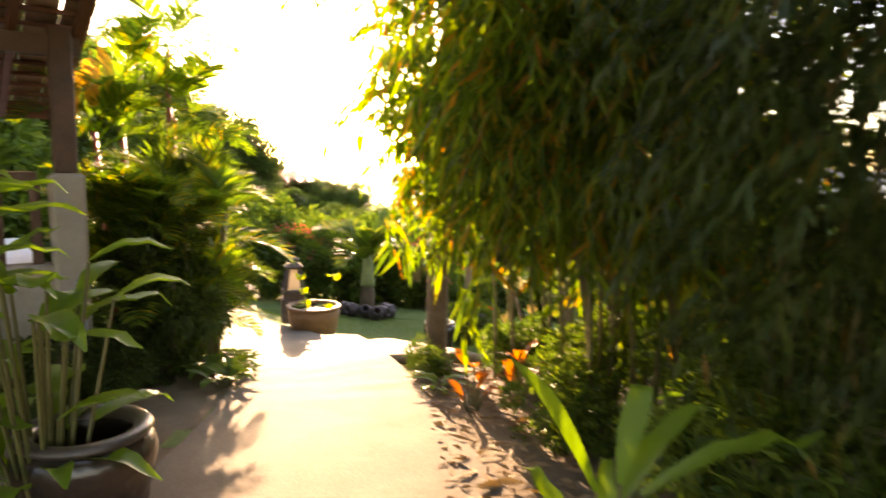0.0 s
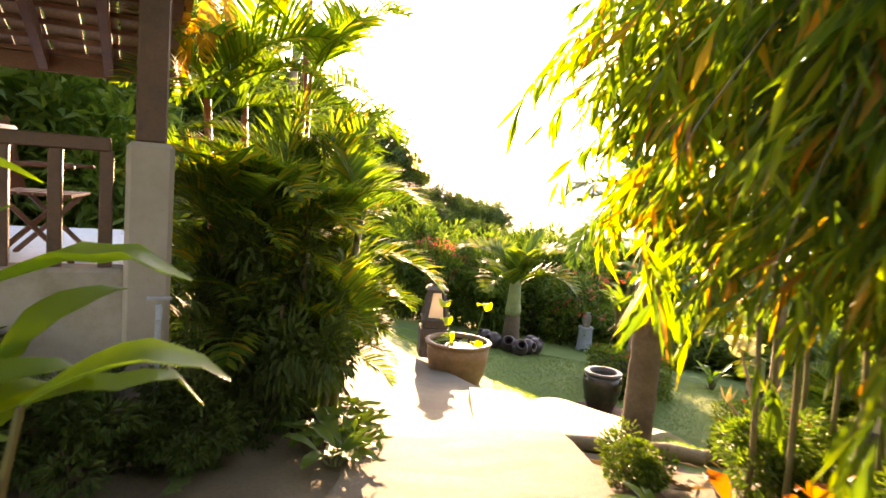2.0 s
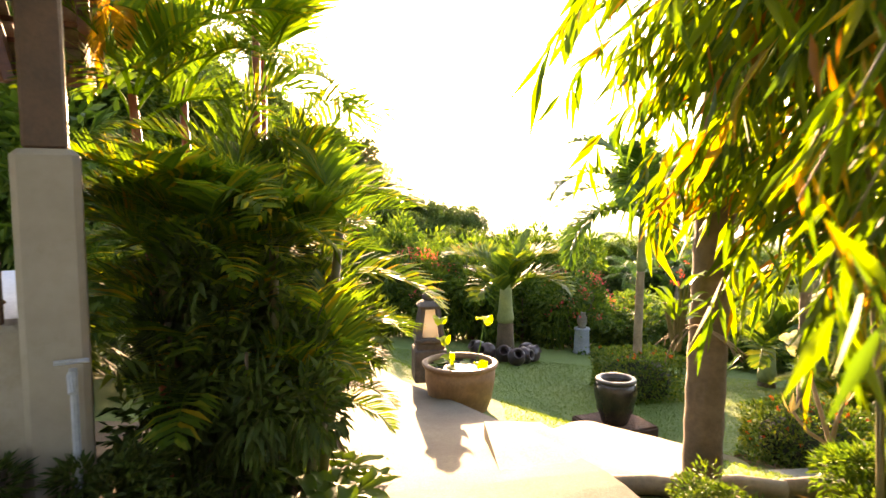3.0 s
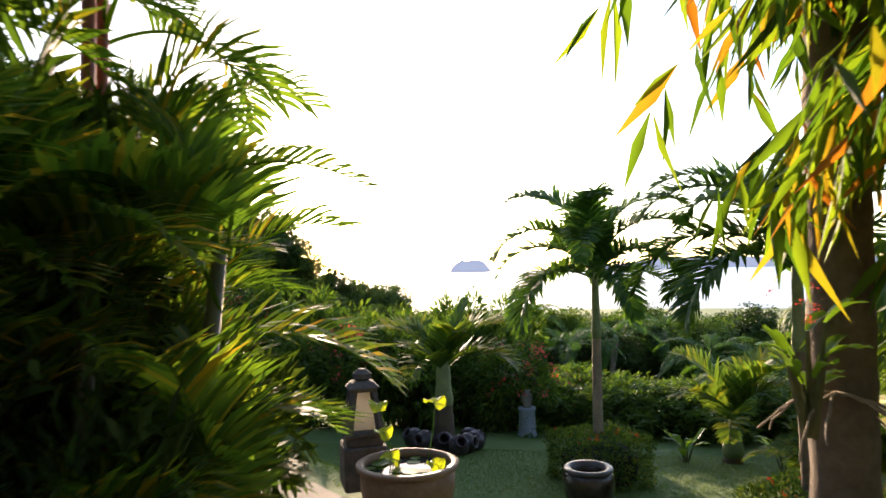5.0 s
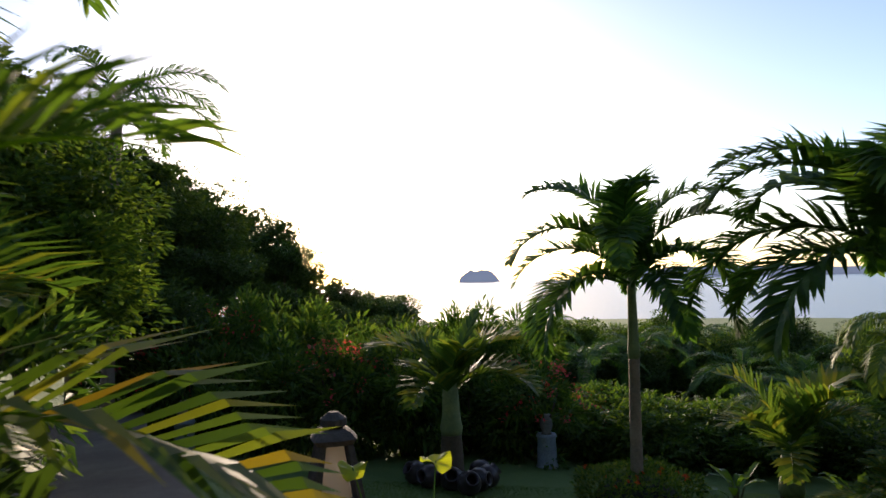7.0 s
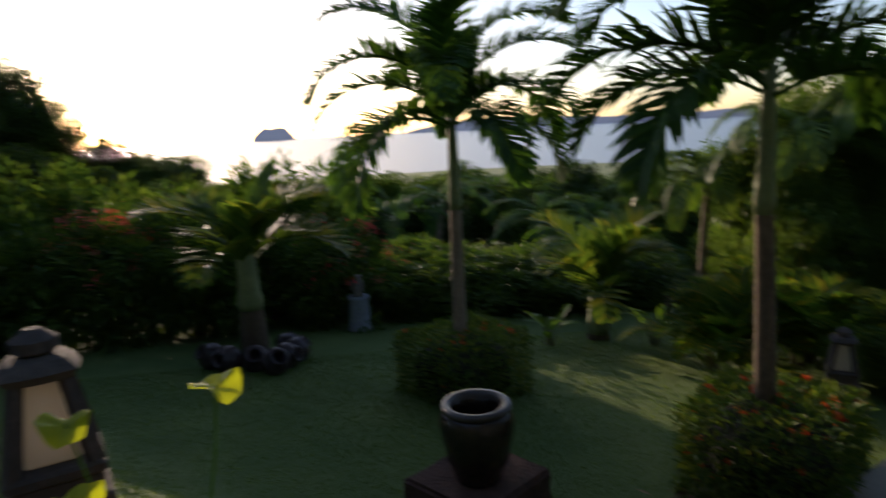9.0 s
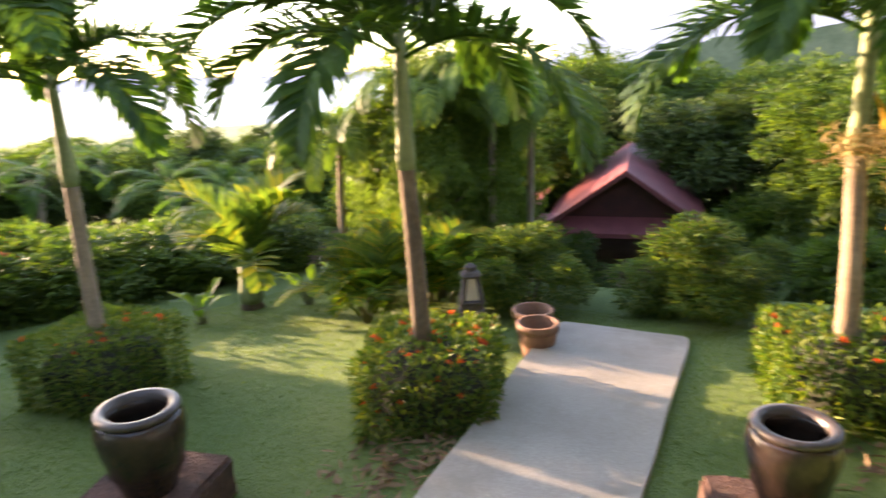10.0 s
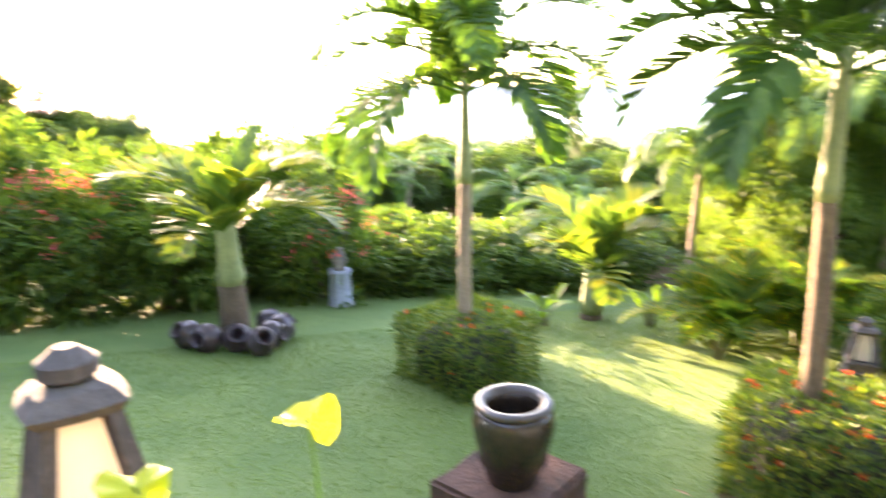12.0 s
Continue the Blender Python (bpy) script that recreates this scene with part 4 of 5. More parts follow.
# ---- clump of areca and red-stemmed palms by the pillar ----
def clump(x, y, stems, rad, label, seed, hmin, hmax, mat, per=6, size=1.0, kinds=None, name="areca_palm_clump"):
    rr = random.Random(seed)
    e = thing(name, x, y, ground_z(x, y), label, "palm clump")
    for i in range(stems):
        a, d = rr.uniform(0, 6.28), rad * math.sqrt(rr.random())
        px, py, h = d * math.cos(a), d * math.sin(a), rr.uniform(hmin, hmax)
        lx, ly = px * 0.35, py * 0.35
        g = Geo()
        g.tube([(px, py, -0.05), (px + lx * 0.4, py + ly * 0.4, h * 0.5), (px + lx, py + ly, h)], [0.035, 0.03, 0.024], 8)
        g.make("stem", mat, e, "", True)
        for k in range(per):
            kk = (kinds or ARECA)[min(3, int(4 * k / per))]
            rz = rr.uniform(0, 360)
            tx, ty = x + px + lx + 1.2 * size * math.cos(radians(rz)), y + py + ly + 1.2 * size * math.sin(radians(rz))
            if tx > -0.25 and 0 < ty < 4.5 and x < 0:
                rz += 150        # no frond across the walk
            frond_part(e, kk, px + lx, py + ly, h - 0.03 * k, rz, rr.uniform(-12, 12), rr.uniform(-15, 15), size * rr.uniform(0.7, 1.1))
    return e


clump(-1.05, 2.6, 14, 0.4, "dense dark areca palm clump beside the path", 5, 0.15, 1.5, M_CULM, 7, 0.5, ARECA_UP)
_red = clump(-1.25, 2.9, 4, 0.4, "tall palm clump with glossy red stems", 9, 2.2, 3.3, M_REDSTEM, 7, 0.6, None, "red_stem_palm")
for k in range(4):
    frond_part(_red, ADON_DRY, -0.5 + 0.05 * k, -0.3 - 0.03 * k, 2.75 + 0.1 * k, 190 + 50 * k, 0, 0, 0.42, "dry_frond")
clump(-1.2, 2.95, 10, 0.3, "yellow-green areca palm with arching fronds beside the path", 15, 0.1, 1.15, M_CULM, 7, 0.66, ARECA_UP)


def arching_frond(parent, base, ctrl, tip, pairs, leaf_len, width, seed, mat=None):
    """One areca frond along a curve from base over ctrl to tip: stiff creased leaflets in a V."""
    r = random.Random(seed)
    o = Vector(parent.matrix_basis.translation)
    a, b, c = Vector(base) - o, Vector(ctrl) - o, Vector(tip) - o
    at = lambda t: a * (1 - t) ** 2 + b * 2 * t * (1 - t) + c * t * t
    g = Geo()
    pts = [at(k / 16) for k in range(17)]
    g.tube(pts, [0.011 * (1 - 0.85 * k / 16) for k in range(17)], 6)
    for i in range(pairs):
        t = 0.22 + 0.78 * (i + 0.5) / pairs
        p, d = at(t), (at(min(1, t + 0.02)) - at(t - 0.02)).normalized()
        s = d.cross(Vector((0, 0, 1))).normalized()
        n = s.cross(d)
        l = leaf_len * (0.4 + 0.6 * math.sin(math.pi * min(1, 0.15 + 0.8 * t)) ** 0.7) * r.uniform(0.9, 1.1)
        for side in (-1, 1):
            w = (d * (0.7 + 0.5 * t) + s * side * 0.8 + n * r.uniform(0.25, 0.55)).normalized()
            q1 = p + w * l * 0.55
            q2 = q1 + (w + Vector((0, 0, -0.3 * r.uniform(0.4, 1.5)))).normalized() * l * 0.45
            e1 = w.cross(n).normalized() * width * 0.5
            f1 = n * width * 0.22
            g.add([p, p + w * l * 0.25 + e1 * 0.8 + f1, q1 + e1 + f1, q2, q1 - e1 + f1, p + w * l * 0.25 - e1 * 0.8 + f1, q1],
                  [(0, 1, 2, 6), (6, 2, 3), (0, 6, 4, 5), (6, 3, 4)])
    return g.make("frond", mat or M_ARECA, parent, "long arching yellow-green frond")


e = clump(-0.98, 3.05, 5, 0.15, "yellow-green areca palm leaning over the path", 21, 0.3, 0.9, M_CULM, 5, 0.45, ARECA_UP)
arching_frond(e, (-0.98, 2.95, 1.0), (-0.75, 3.1, 2.1), (-0.27, 3.22, 1.98), 24, 0.34, 0.03, 1)
arching_frond(e, (-1.0, 3.0, 0.75), (-0.65, 3.1, 1.3), (-0.33, 3.25, 1.22), 24, 0.36, 0.032, 2)
arching_frond(e, (-1.05, 3.1, 1.3), (-0.9, 3.5, 2.95), (-0.45, 3.8, 2.62), 26, 0.34, 0.03, 3)
arching_frond(e, (-1.0, 2.9, 0.9), (-0.85, 2.75, 1.9), (-0.42, 2.85, 1.75), 22, 0.3, 0.03, 4)
arching_frond(e, (-1.0, 2.9, 0.7), (-0.8, 2.8, 1.4), (-0.38, 3.0, 1.3), 22, 0.32, 0.03, 5)
arching_frond(e, (-1.0, 2.9, 1.2), (-1.0, 2.7, 2.5), (-0.6, 2.9, 2.35), 22, 0.36, 0.038, 6)
arching_frond(e, (-1.1, 2.9, 1.5), (-0.9, 3.0, 3.0), (-0.5, 3.2, 2.5), 26, 0.36, 0.038, 7)
arching_frond(e, (-1.15, 2.6, 1.4), (-1.1, 2.4, 2.8), (-0.72, 2.5, 2.6), 24, 0.36, 0.038, 8)
arching_frond(e, (-1.15, 2.7, 1.0), (-1.0, 2.4, 2.2), (-0.6, 2.45, 2.0), 24, 0.34, 0.036, 9)

_g = Geo()
_g.tube([(0, 0, -0.1), (0.18, 0.03, 0.5), (0.42, 0, 1.2)], [0.03, 0.024, 0.01], 6)
SHRUB_STEM = hide_src(_g.make("stem", M_BARK))


def shrub(x, y, z, me, label, core=None, s=(1, 1, 1), rz=0.0, name="shrub", group="garden shrubs", cat="shrub"):
    e = thing(name, x, y, z, label, cat, group, rz)
    o = new("foliage", me)
    o.scale = s
    o.parent = e
    for i in range(3):
        frond_part(e, SHRUB_STEM, 0, 0, -s[2] * 0.8, i * 120 + 20, 0, 0, s[2], "stem")
    return e


B_DENSE = bush_mesh("dense_bush", M_BUSH, 5200, 1, 1, 1, 0.16, 0.055)
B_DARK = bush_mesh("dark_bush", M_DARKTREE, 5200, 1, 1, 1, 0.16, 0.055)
B_FLOWER = bush_mesh("loose_bush", M_TREE, 4200, 1, 1, 1, 0.17, 0.06, 34)
B_FINE = bush_mesh("fine_bush", M_HEDGE, 15000, 1, 1, 1, 0.1, 0.03, 30)
T_A = bush_mesh("tree_crown_a", M_TREE, 7000, 1, 1, 1, 0.11, 0.05, 46)
T_B = bush_mesh("tree_crown_b", M_DARKTREE, 7000, 1, 1, 1, 0.11, 0.05, 40)
T_C = bush_mesh("tree_crown_c", M_FEATHER, 9000, 1, 1, 1, 0.1, 0.028, 40, 1.1)

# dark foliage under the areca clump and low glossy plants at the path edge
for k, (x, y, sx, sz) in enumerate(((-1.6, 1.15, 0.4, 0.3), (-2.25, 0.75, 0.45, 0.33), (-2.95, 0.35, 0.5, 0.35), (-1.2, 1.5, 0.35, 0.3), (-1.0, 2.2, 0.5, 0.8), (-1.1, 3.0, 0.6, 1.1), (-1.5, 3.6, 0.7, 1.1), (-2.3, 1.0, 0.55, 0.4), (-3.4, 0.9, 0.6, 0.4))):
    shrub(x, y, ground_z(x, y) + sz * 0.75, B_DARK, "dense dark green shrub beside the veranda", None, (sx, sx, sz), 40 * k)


def broad_plant(x, y, z, n, L, W, label, mat=None, h=0.25, name="broad_leaf_plant", tilt=0.7, rad=0.12, stem=True, cat="plant", group="border plants"):
    """Broad arching leaves, each curved and creased along its rib, on a bunch of stalks."""
    e = thing(name, x, y, z, label, cat, group)
    for i in range(n):
        a = i * 2.4 + rng.uniform(-0.3, 0.3)
        up = tilt * rng.uniform(0.5, 1.3)
        d = Vector((math.cos(a), math.sin(a), up)).normalized()
        s = Vector((-math.sin(a), math.cos(a), 0))
        b = Vector((rad * math.cos(a) * rng.random(), rad * math.sin(a) * rng.random(), h * rng.uniform(0.3, 1.25)))
        g = Geo()
        l, w = L * rng.uniform(0.75, 1.15), W * rng.uniform(0.8, 1.15)
        vs, fs = [], []
        m = 7
        for j in range(m + 1):
            t = j / m
            c = b + d * l * t + Vector((0, 0, -0.5 * l * t * t * (0.6 + 0.3 * rng.random())))
            ww = w * 0.5 * (math.sin(math.pi * min(1, t * 0.93 + 0.06)) ** 0.8) + 0.003
            vs += [c - s * ww + Vector((0, 0, ww * 0.35)), c, c + s * ww + Vector((0, 0, ww * 0.35))]
        for j in range(m):
            fs += [(j * 3, j * 3 + 1, j * 3 + 4, j * 3 + 3), (j * 3 + 1, j * 3 + 2, j * 3 + 5, j * 3 + 4)]
        g.add(vs, fs)
        holder = e
        if stem:
            st = Geo()
            st.tube([(0.2 * b.x, 0.2 * b.y, -0.03), b], [0.012, 0.007], 5)
            holder = st.make("stalk", M_CULM, e)
        g.make("leaf", mat or M_BROAD, holder, "", True)
    return e


for k in range(9):
    x, y = -0.42 + 0.1 * math.sin(k * 2.1) - 0.04 * k, 1.75 + 0.13 * k
    broad_plant(x, y, ground_z(x, y) + 0.03, 9, 0.26, 0.09, "low glossy green plant at the path edge", M_BUSH, 0.06)
e = jar(-0.42, -0.85, 1.27, 0.27, 0.5, "wide dark glazed pot beside the path")
broad_plant(-0.52, -0.98, 0.78, 34, 0.44, 0.12, "leafy green plant with long pointed leaves by a pot", None, 1.0, tilt=0.6, rad=0.32)
broad_plant(-0.95, -1.15, 0.8, 52, 0.36, 0.11, "leafy green plant with pointed leaves beside the path", None, 1.25, tilt=0.6, rad=0.4)
broad_plant(-1.1, -0.6, 0.75, 12, 0.5, 0.14, "leafy green plant with long pointed leaves by the veranda", None, 0.9, tilt=0.9, rad=0.35)
broad_plant(1.5, -1.9, ground_z(1.5, -1.9), 18, 0.62, 0.075, "bright green strap-leaved plant in the bed", None, 0.5, tilt=1.2)
broad_plant(1.55, 0.95, ground_z(1.55, 0.95), 8, 0.21, 0.1, "red and orange broad-leaved plant in the bed", M_RED, 0.3, tilt=1.6)
broad_plant(1.95, 1.2, ground_z(1.9, 1.2), 7, 0.22, 0.1, "dark red broad-leaved plant in the bed", M_RED, 0.3, tilt=1.6)
broad_plant(1.35, 1.5, ground_z(1.4, 1.5), 9, 0.3, 0.06, "small green tuft at the bed edge", None, 0.1)
for k, (x, y, s) in enumerate(((1.3, 2.0, 0.2), (2.1, 2.0, 0.32), (2.6, 1.0, 0.5), (3.1, -0.4, 0.6), (2.4, -1.3, 0.5), (3.4, 1.9, 0.5), (2.0, 0.2, 0.35), (3.0, -2.6, 0.6))):
    shrub(x, y, ground_z(x, y) + s * 0.7, (B_FLOWER, B_DENSE)[k % 2], "small leafy green shrub in the bed", None, (s, s, s), 50 * k)

# log edging of the bed
for k in range(7):
    x0, y0 = 0.95 + 0.5 * k, 2.72 + 0.04 * k * math.sin(k)
    g = Geo()
    g.tube([(0, 0, 0), (0.24, 0.02, 0.01), (0.49, 0.0, 0)], [0.055, 0.06, 0.052], 9)
    tagged(g.make("edging_log", M_TRUNK, None, "", True, pose(x0, y0, ground_z(x0 + 0.2, y0) + 0.05, 0, 0, rng.uniform(-6, 10))), "weathered log edging the planting bed", "log", "edging logs")

# ---- tall palm beside the bed, with an orchid ----
TX, TY = 1.45, 2.68
e = thing("tall_palm", TX, TY, ground_z(TX, TY) - 0.05, "tall brown palm trunk with an orchid tied to it", "palm tree")
trunk_geo(5.0, 0.105, 0.095, (0.2, 0.1), 26).make("trunk", M_TRUNKDARK, e, "", True)
for i in range(11):
    frond_part(e, COCO[i % 3], 0.15, 0.1, 5.0, i * 137.5 + 20, rng.uniform(-8, 8), rng.uniform(-10, 10), rng.uniform(0.8, 1.0))
ORCHID = broad_plant(TX - 0.2, TY - 0.14, 1.3, 18, 0.17, 0.045, "epiphytic orchid with roots on a palm trunk", M_BROAD, 0.3, "orchid", 1.3, 0.09)

for k, (x, y, s_) in enumerate(((-4.6, 6.4, 1.5), (-5.9, 5.6, 1.7), (-7.2, 4.2, 1.8), (-3.4, 6.2, 1.2), (-8.0, 2.4, 1.8), (-6.6, 0.2, 1.4))):
    shrub(x, y, ground_z(x, y) + s_ * 0.9, B_DENSE, "large green shrub behind the veranda", None, (s_, s_, s_ * 1.15), 70 * k)

# aerial roots of the orchid
for k in range(9):
    g = Geo()
    a = rng.uniform(0, 6.28)
    p = Vector((TX - 0.2, TY - 0.12, 1.32))
    pts = [p]
    d = Vector((math.cos(a) - 0.5, math.sin(a) - 0.3, -0.1)).normalized()
    for i in range(6):
        pts.append(pts[-1] + d * 0.05)
        d = (d + Vector((rng.gauss(0, 0.25), rng.gauss(0, 0.25), -0.25))).normalized()
    g.tube([q - p for q in pts], [0.006, 0.0055, 0.005, 0.005, 0.004, 0.0035, 0.003], 5)
    o = g.make("root", M_TRUNK, ORCHID, "grey-brown aerial root", True, Matrix.Translation((0.1, 0.02, 0.1)))

for k in range(6):
    frond_part(ORCHID, BLOSSOM, rng.uniform(-0.14, 0.1), rng.uniform(-0.14, 0.06), rng.uniform(0.3, 0.5), 60 * k, 0, 0, 0.15, "blossom")

# ---- bamboo overhanging the path ----
def spray(g, p, d, n, L, rr):
    """A drooping twig with narrow leaves."""
    q = Vector(p)
    d = Vector(d).normalized()
    for i in range(n):
        q = q + d * 0.075
        d = (d + Vector((rr.uniform(-0.1, 0.1), rr.uniform(-0.1, 0.1), -0.16))).normalized()
        for s in range(2):
            w = (d * 0.6 + Vector((rr.gauss(0, 0.45), rr.gauss(0, 0.45), -0.75))).normalized()
            l = L * rr.uniform(0.6, 1.25)
            g.leaf(q, w, (rr.gauss(0, 1), rr.gauss(0, 1), rr.gauss(0, 0.6)), l, l * rr.uniform(0.11, 0.16), 0.1)


def bamboo(x, y, culms, label, seed, hmax, reach, lean, sprays, L=0.19, dmin=0.25, cut=None, mat=None):
    rr = random.Random(seed)
    e = thing("bamboo", x, y, ground_z(x, y), label, "bamboo", "bamboo clumps")
    fol = Geo()
    for i in range(culms):
        a, d = rr.uniform(0, 6.28), 0.4 * math.sqrt(rr.random())
        px, py = d * math.cos(a), d * math.sin(a)
        h = hmax * rr.uniform(0.7, 1.0)
        dx, dy = lean[0] + rr.gauss(0, 0.5) * reach, lean[1] + rr.gauss(0, 0.6) * reach
        pts = []
        for k in range(11):
            t = k / 10
            pts.append(Vector((px + dx * t ** 2.1, py + dy * t ** 2.1, h * (t - 0.22 * t ** 4))))
        g = Geo()
        g.tube(pts, [0.019 * (1 - 0.8 * k / 10) for k in range(11)], 7)
        g.make("culm", M_CULM, e, "", True)
        for k in range(sprays):
            t = dmin + (1 - dmin) * rr.random()
            f = t * 10
            j = min(9, int(f))
            p = pts[j].lerp(pts[j + 1], f - j)
            az = rr.uniform(0, 6.28)
            p = p + Vector((math.cos(az), math.sin(az), 0)) * rr.uniform(0, 0.5)
            if cut and not cut(x + p.x, y + p.y, p.z + ground_z(x, y)):
                continue
            spray(fol, p, (math.cos(az), math.sin(az), rr.uniform(-0.2, 0.5)), rr.randint(5, 10), L, rr)
    me = cloud_mesh("leaves", np.array([tuple(v) for v in fol.v]), np.array(fol.f), mat or M_BAMBOO)
    o = new("leaves", me)
    o.parent = e
    return e


def clear(x, y, z):
    """Keeps the leaves out of the walking line."""
    return (z > (2.05 if y < 0.8 else 1.8) and x > 1.0 - 0.4 * max(0, min(z, 4.2) - 2.7)) or x > 2.5


bamboo(2.5, 0.6, 16, "dense bamboo with drooping yellow-green leaves over the path", 2, 5.2, 0.9, (-0.5, 0.1), 110, 0.2, cut=clear)
# the next two clumps carry their shade in the leaf colour
bamboo(2.8, -1.2, 16, "dense bamboo clump with leaves coloured for shade by the path", 3, 5.6, 0.9, (-0.4, 0), 110, 0.14, 0.2, cut=clear, mat=M_BAMBOOSHADE)
bamboo(3.4, -2.6, 12, "dense bamboo clump with leaves coloured for shade at the bed's end", 4, 5.4, 0.8, (-0.3, -0.1), 105, 0.14, 0.2, cut=clear, mat=M_BAMBOOSHADE)
# two clumps out of view behind the start, added to shade the bed
bamboo(2.9, -5.2, 14, "unseen bamboo clump added behind the start for shade", 14, 5.6, 0.9, (-0.7, 0), 90, 0.2, cut=lambda x, y, z: x > 1.6 or z > 3.0)
bamboo(-2.2, -5.6, 12, "unseen bamboo clump added across the path for shade", 15, 5.4, 0.9, (0.5, 0), 90, 0.2, cut=lambda x, y, z: x < -0.6 or z > 3.2)
bamboo(2.2, 1.9, 7, "bamboo with hanging leaves beside the tall palm", 6, 4.3, 0.6, (-0.5, 0.2), 60, 0.26, 0.4, cut=clear)


def hanging_bamboo(x, y, label, seed, arms):
    """Arching bamboo culms whose tips hang into the path, with long bright leaves."""
    rr = random.Random(seed)
    z0 = ground_z(x, y)
    e = thing("bamboo", x, y, z0, label, "bamboo", "bamboo clumps")
    fol = Geo()
    for tx, ty, top, low, n in arms:
        pts = []
        for k in range(13):
            t = k / 12
            pts.append(Vector(((tx - x) * t ** 1.6, (ty - y) * t ** 1.6, (top - z0) * math.sin(min(1.0, t / 0.72) * math.pi / 2) - (top - low) * max(0, (t - 0.72) / 0.28) ** 1.5)))
        g = Geo()
        g.tube(pts, [0.014 * (1 - 0.85 * k / 12) for k in range(13)], 7)
        g.make("culm", M_CULM, e, "", True)
        for k in range(n):
            f = (0.62 + 0.38 * rr.random()) * 12
            j = min(11, int(f))
            az = rr.uniform(0, 6.28)
            spray(fol, pts[j].lerp(pts[j + 1], f - j), (math.cos(az) * 0.6, math.sin(az) * 0.6, rr.uniform(-0.6, 0.1)), rr.randint(3, 6), 0.23, rr)
    o = new("leaves", cloud_mesh("leaves", np.array([tuple(v) for v in fol.v]), np.array(fol.f), M_BAMBOO))
    o.parent = e
    return e


hanging_bamboo(2.3, 0.5, "bamboo with long bright leaves hanging into the path", 31,
               ((0.85, 0.45, 3.0, 2.1, 15), (1.0, 0.7, 2.8, 1.85, 15), (1.15, 0.2, 2.9, 1.75, 15), (1.3, 0.6, 2.6, 1.6, 14), (1.45, 0.0, 2.7, 1.65, 14)))


# ---- lawn side planting ----
def bougain(x, y, z, s, rz, me, label, fl):
    e = shrub(x, y, z, me, label, None, s, rz, "flowering_shrub", "boundary shrubs")
    if fl:
        for i in range(fl):
            a, b = rng.uniform(0, 6.28), rng.uniform(0.1, 1.2)
            frond_part(e, BLOSSOM, 0.95 * s[0] * math.cos(a) * math.cos(b), 0.95 * s[1] * math.sin(a) * math.cos(b), 0.95 * s[2] * math.sin(b), rng.uniform(0, 360), 0, 0, rng.uniform(0.7, 1.3), "blossom")
    return e


k = 0
for x in np.arange(-5.0, 9.5, 1.25):
    for row in range(2):
        y = 15.2 + 1.6 * row + rng.uniform(-0.4, 0.4) - (0.3 * max(0, x - 5) if row == 0 else 0.2 * max(0, x - 5))
        z = ground_z(x, y)
        hz = (1.12 + 0.3 * row) * (1.0 if x < 3.6 else 0.52) * rng.uniform(0.85, 1.15)
        bougain(x, y, z + hz * 0.75, (1.15, 1.0, hz), 37 * k, (B_FLOWER, B_DENSE)[k % 2], "leafy boundary shrub" + (" with coral-pink blossom" if k % 3 == 0 and x < 5 else " at the lawn's edge"), 34 if k % 3 == 0 and x < 5 else 0)
        k += 1
# two rounded shrubs at the end of the pale walk
for x, y, s, rz in ((7.3, 8.0, 1.05, 0), (8.0, 6.0, 1.12, 60)):
    e = shrub(x, y, ground_z(x, y) + 0.42, B_FINE, "rounded feathery green shrub by the walk's end", None, (s * 0.9, s * 0.85, s * 0.56), rz)
# broad-leaved clumps behind the small palm
for k, (x, y, n_, sz) in enumerate(((6.5, 9.9, 8, 0.62), (7.3, 9.5, 9, 0.7), (8.0, 10.4, 8, 0.75))):
    clump(x, y, n_, 0.3, "bright green young areca palm clump on the lawn", 30 + k, 0.05, 0.5, M_CULM, 6, sz, ARECA_UP)
for k, (x, y) in enumerate(((5.9, 9.6), (6.3, 11.2), (4.9, 11.8), (7.2, 11.4))):
    broad_plant(x, y, ground_z(x, y), 10, 0.5, 0.12, "bright green broad-leaved garden plant", None, 0.3, tilt=1.3, rad=0.2)

# ---- boulders and small stones by the far hedge ----
def boulder(x, y, s, label):
    bm = bmesh.new()
    bmesh.ops.create_icosphere(bm, subdivisions=3, radius=1)
    for v in bm.verts:
        v.co *= 1 + 0.28 * noise.noise(v.co * 1.3 + Vector((x, y, 0))) + 0.07 * noise.noise(v.co * 4)
        v.co.x *= s[0]
        v.co.y *= s[1]
        v.co.z *= s[2]
    me = bpy.data.meshes.new("boulder")
    bm.to_mesh(me)
    bm.free()
    me.materials.append(M_LATER)
    ob = tagged(new("boulder", me), label, "boulder", "lawn boulders")
    ob.matrix_basis = pose(x, y, ground_z(x, y) + s[2] * 0.5)
    return ob


boulder(7.35, 2.8, (0.42, 0.38, 0.27), "rough red-brown laterite boulder on the lawn")
boulder(6.2, 4.6, (0.16, 0.16, 0.18), "small dark round stone by a hedge")
boulder(6.95, 5.05, (0.14, 0.14, 0.2), "small round stone beside the walk")

# ---- plumeria close to the terrace ----
PLX, PLY = 2.55, 3.5
e = thing("plumeria", PLX, PLY, ground_z(PLX, PLY), "bare-stemmed plumeria with a creamy white flower head", "plumeria")
PH = 1.04 - ground_z(PLX, PLY)
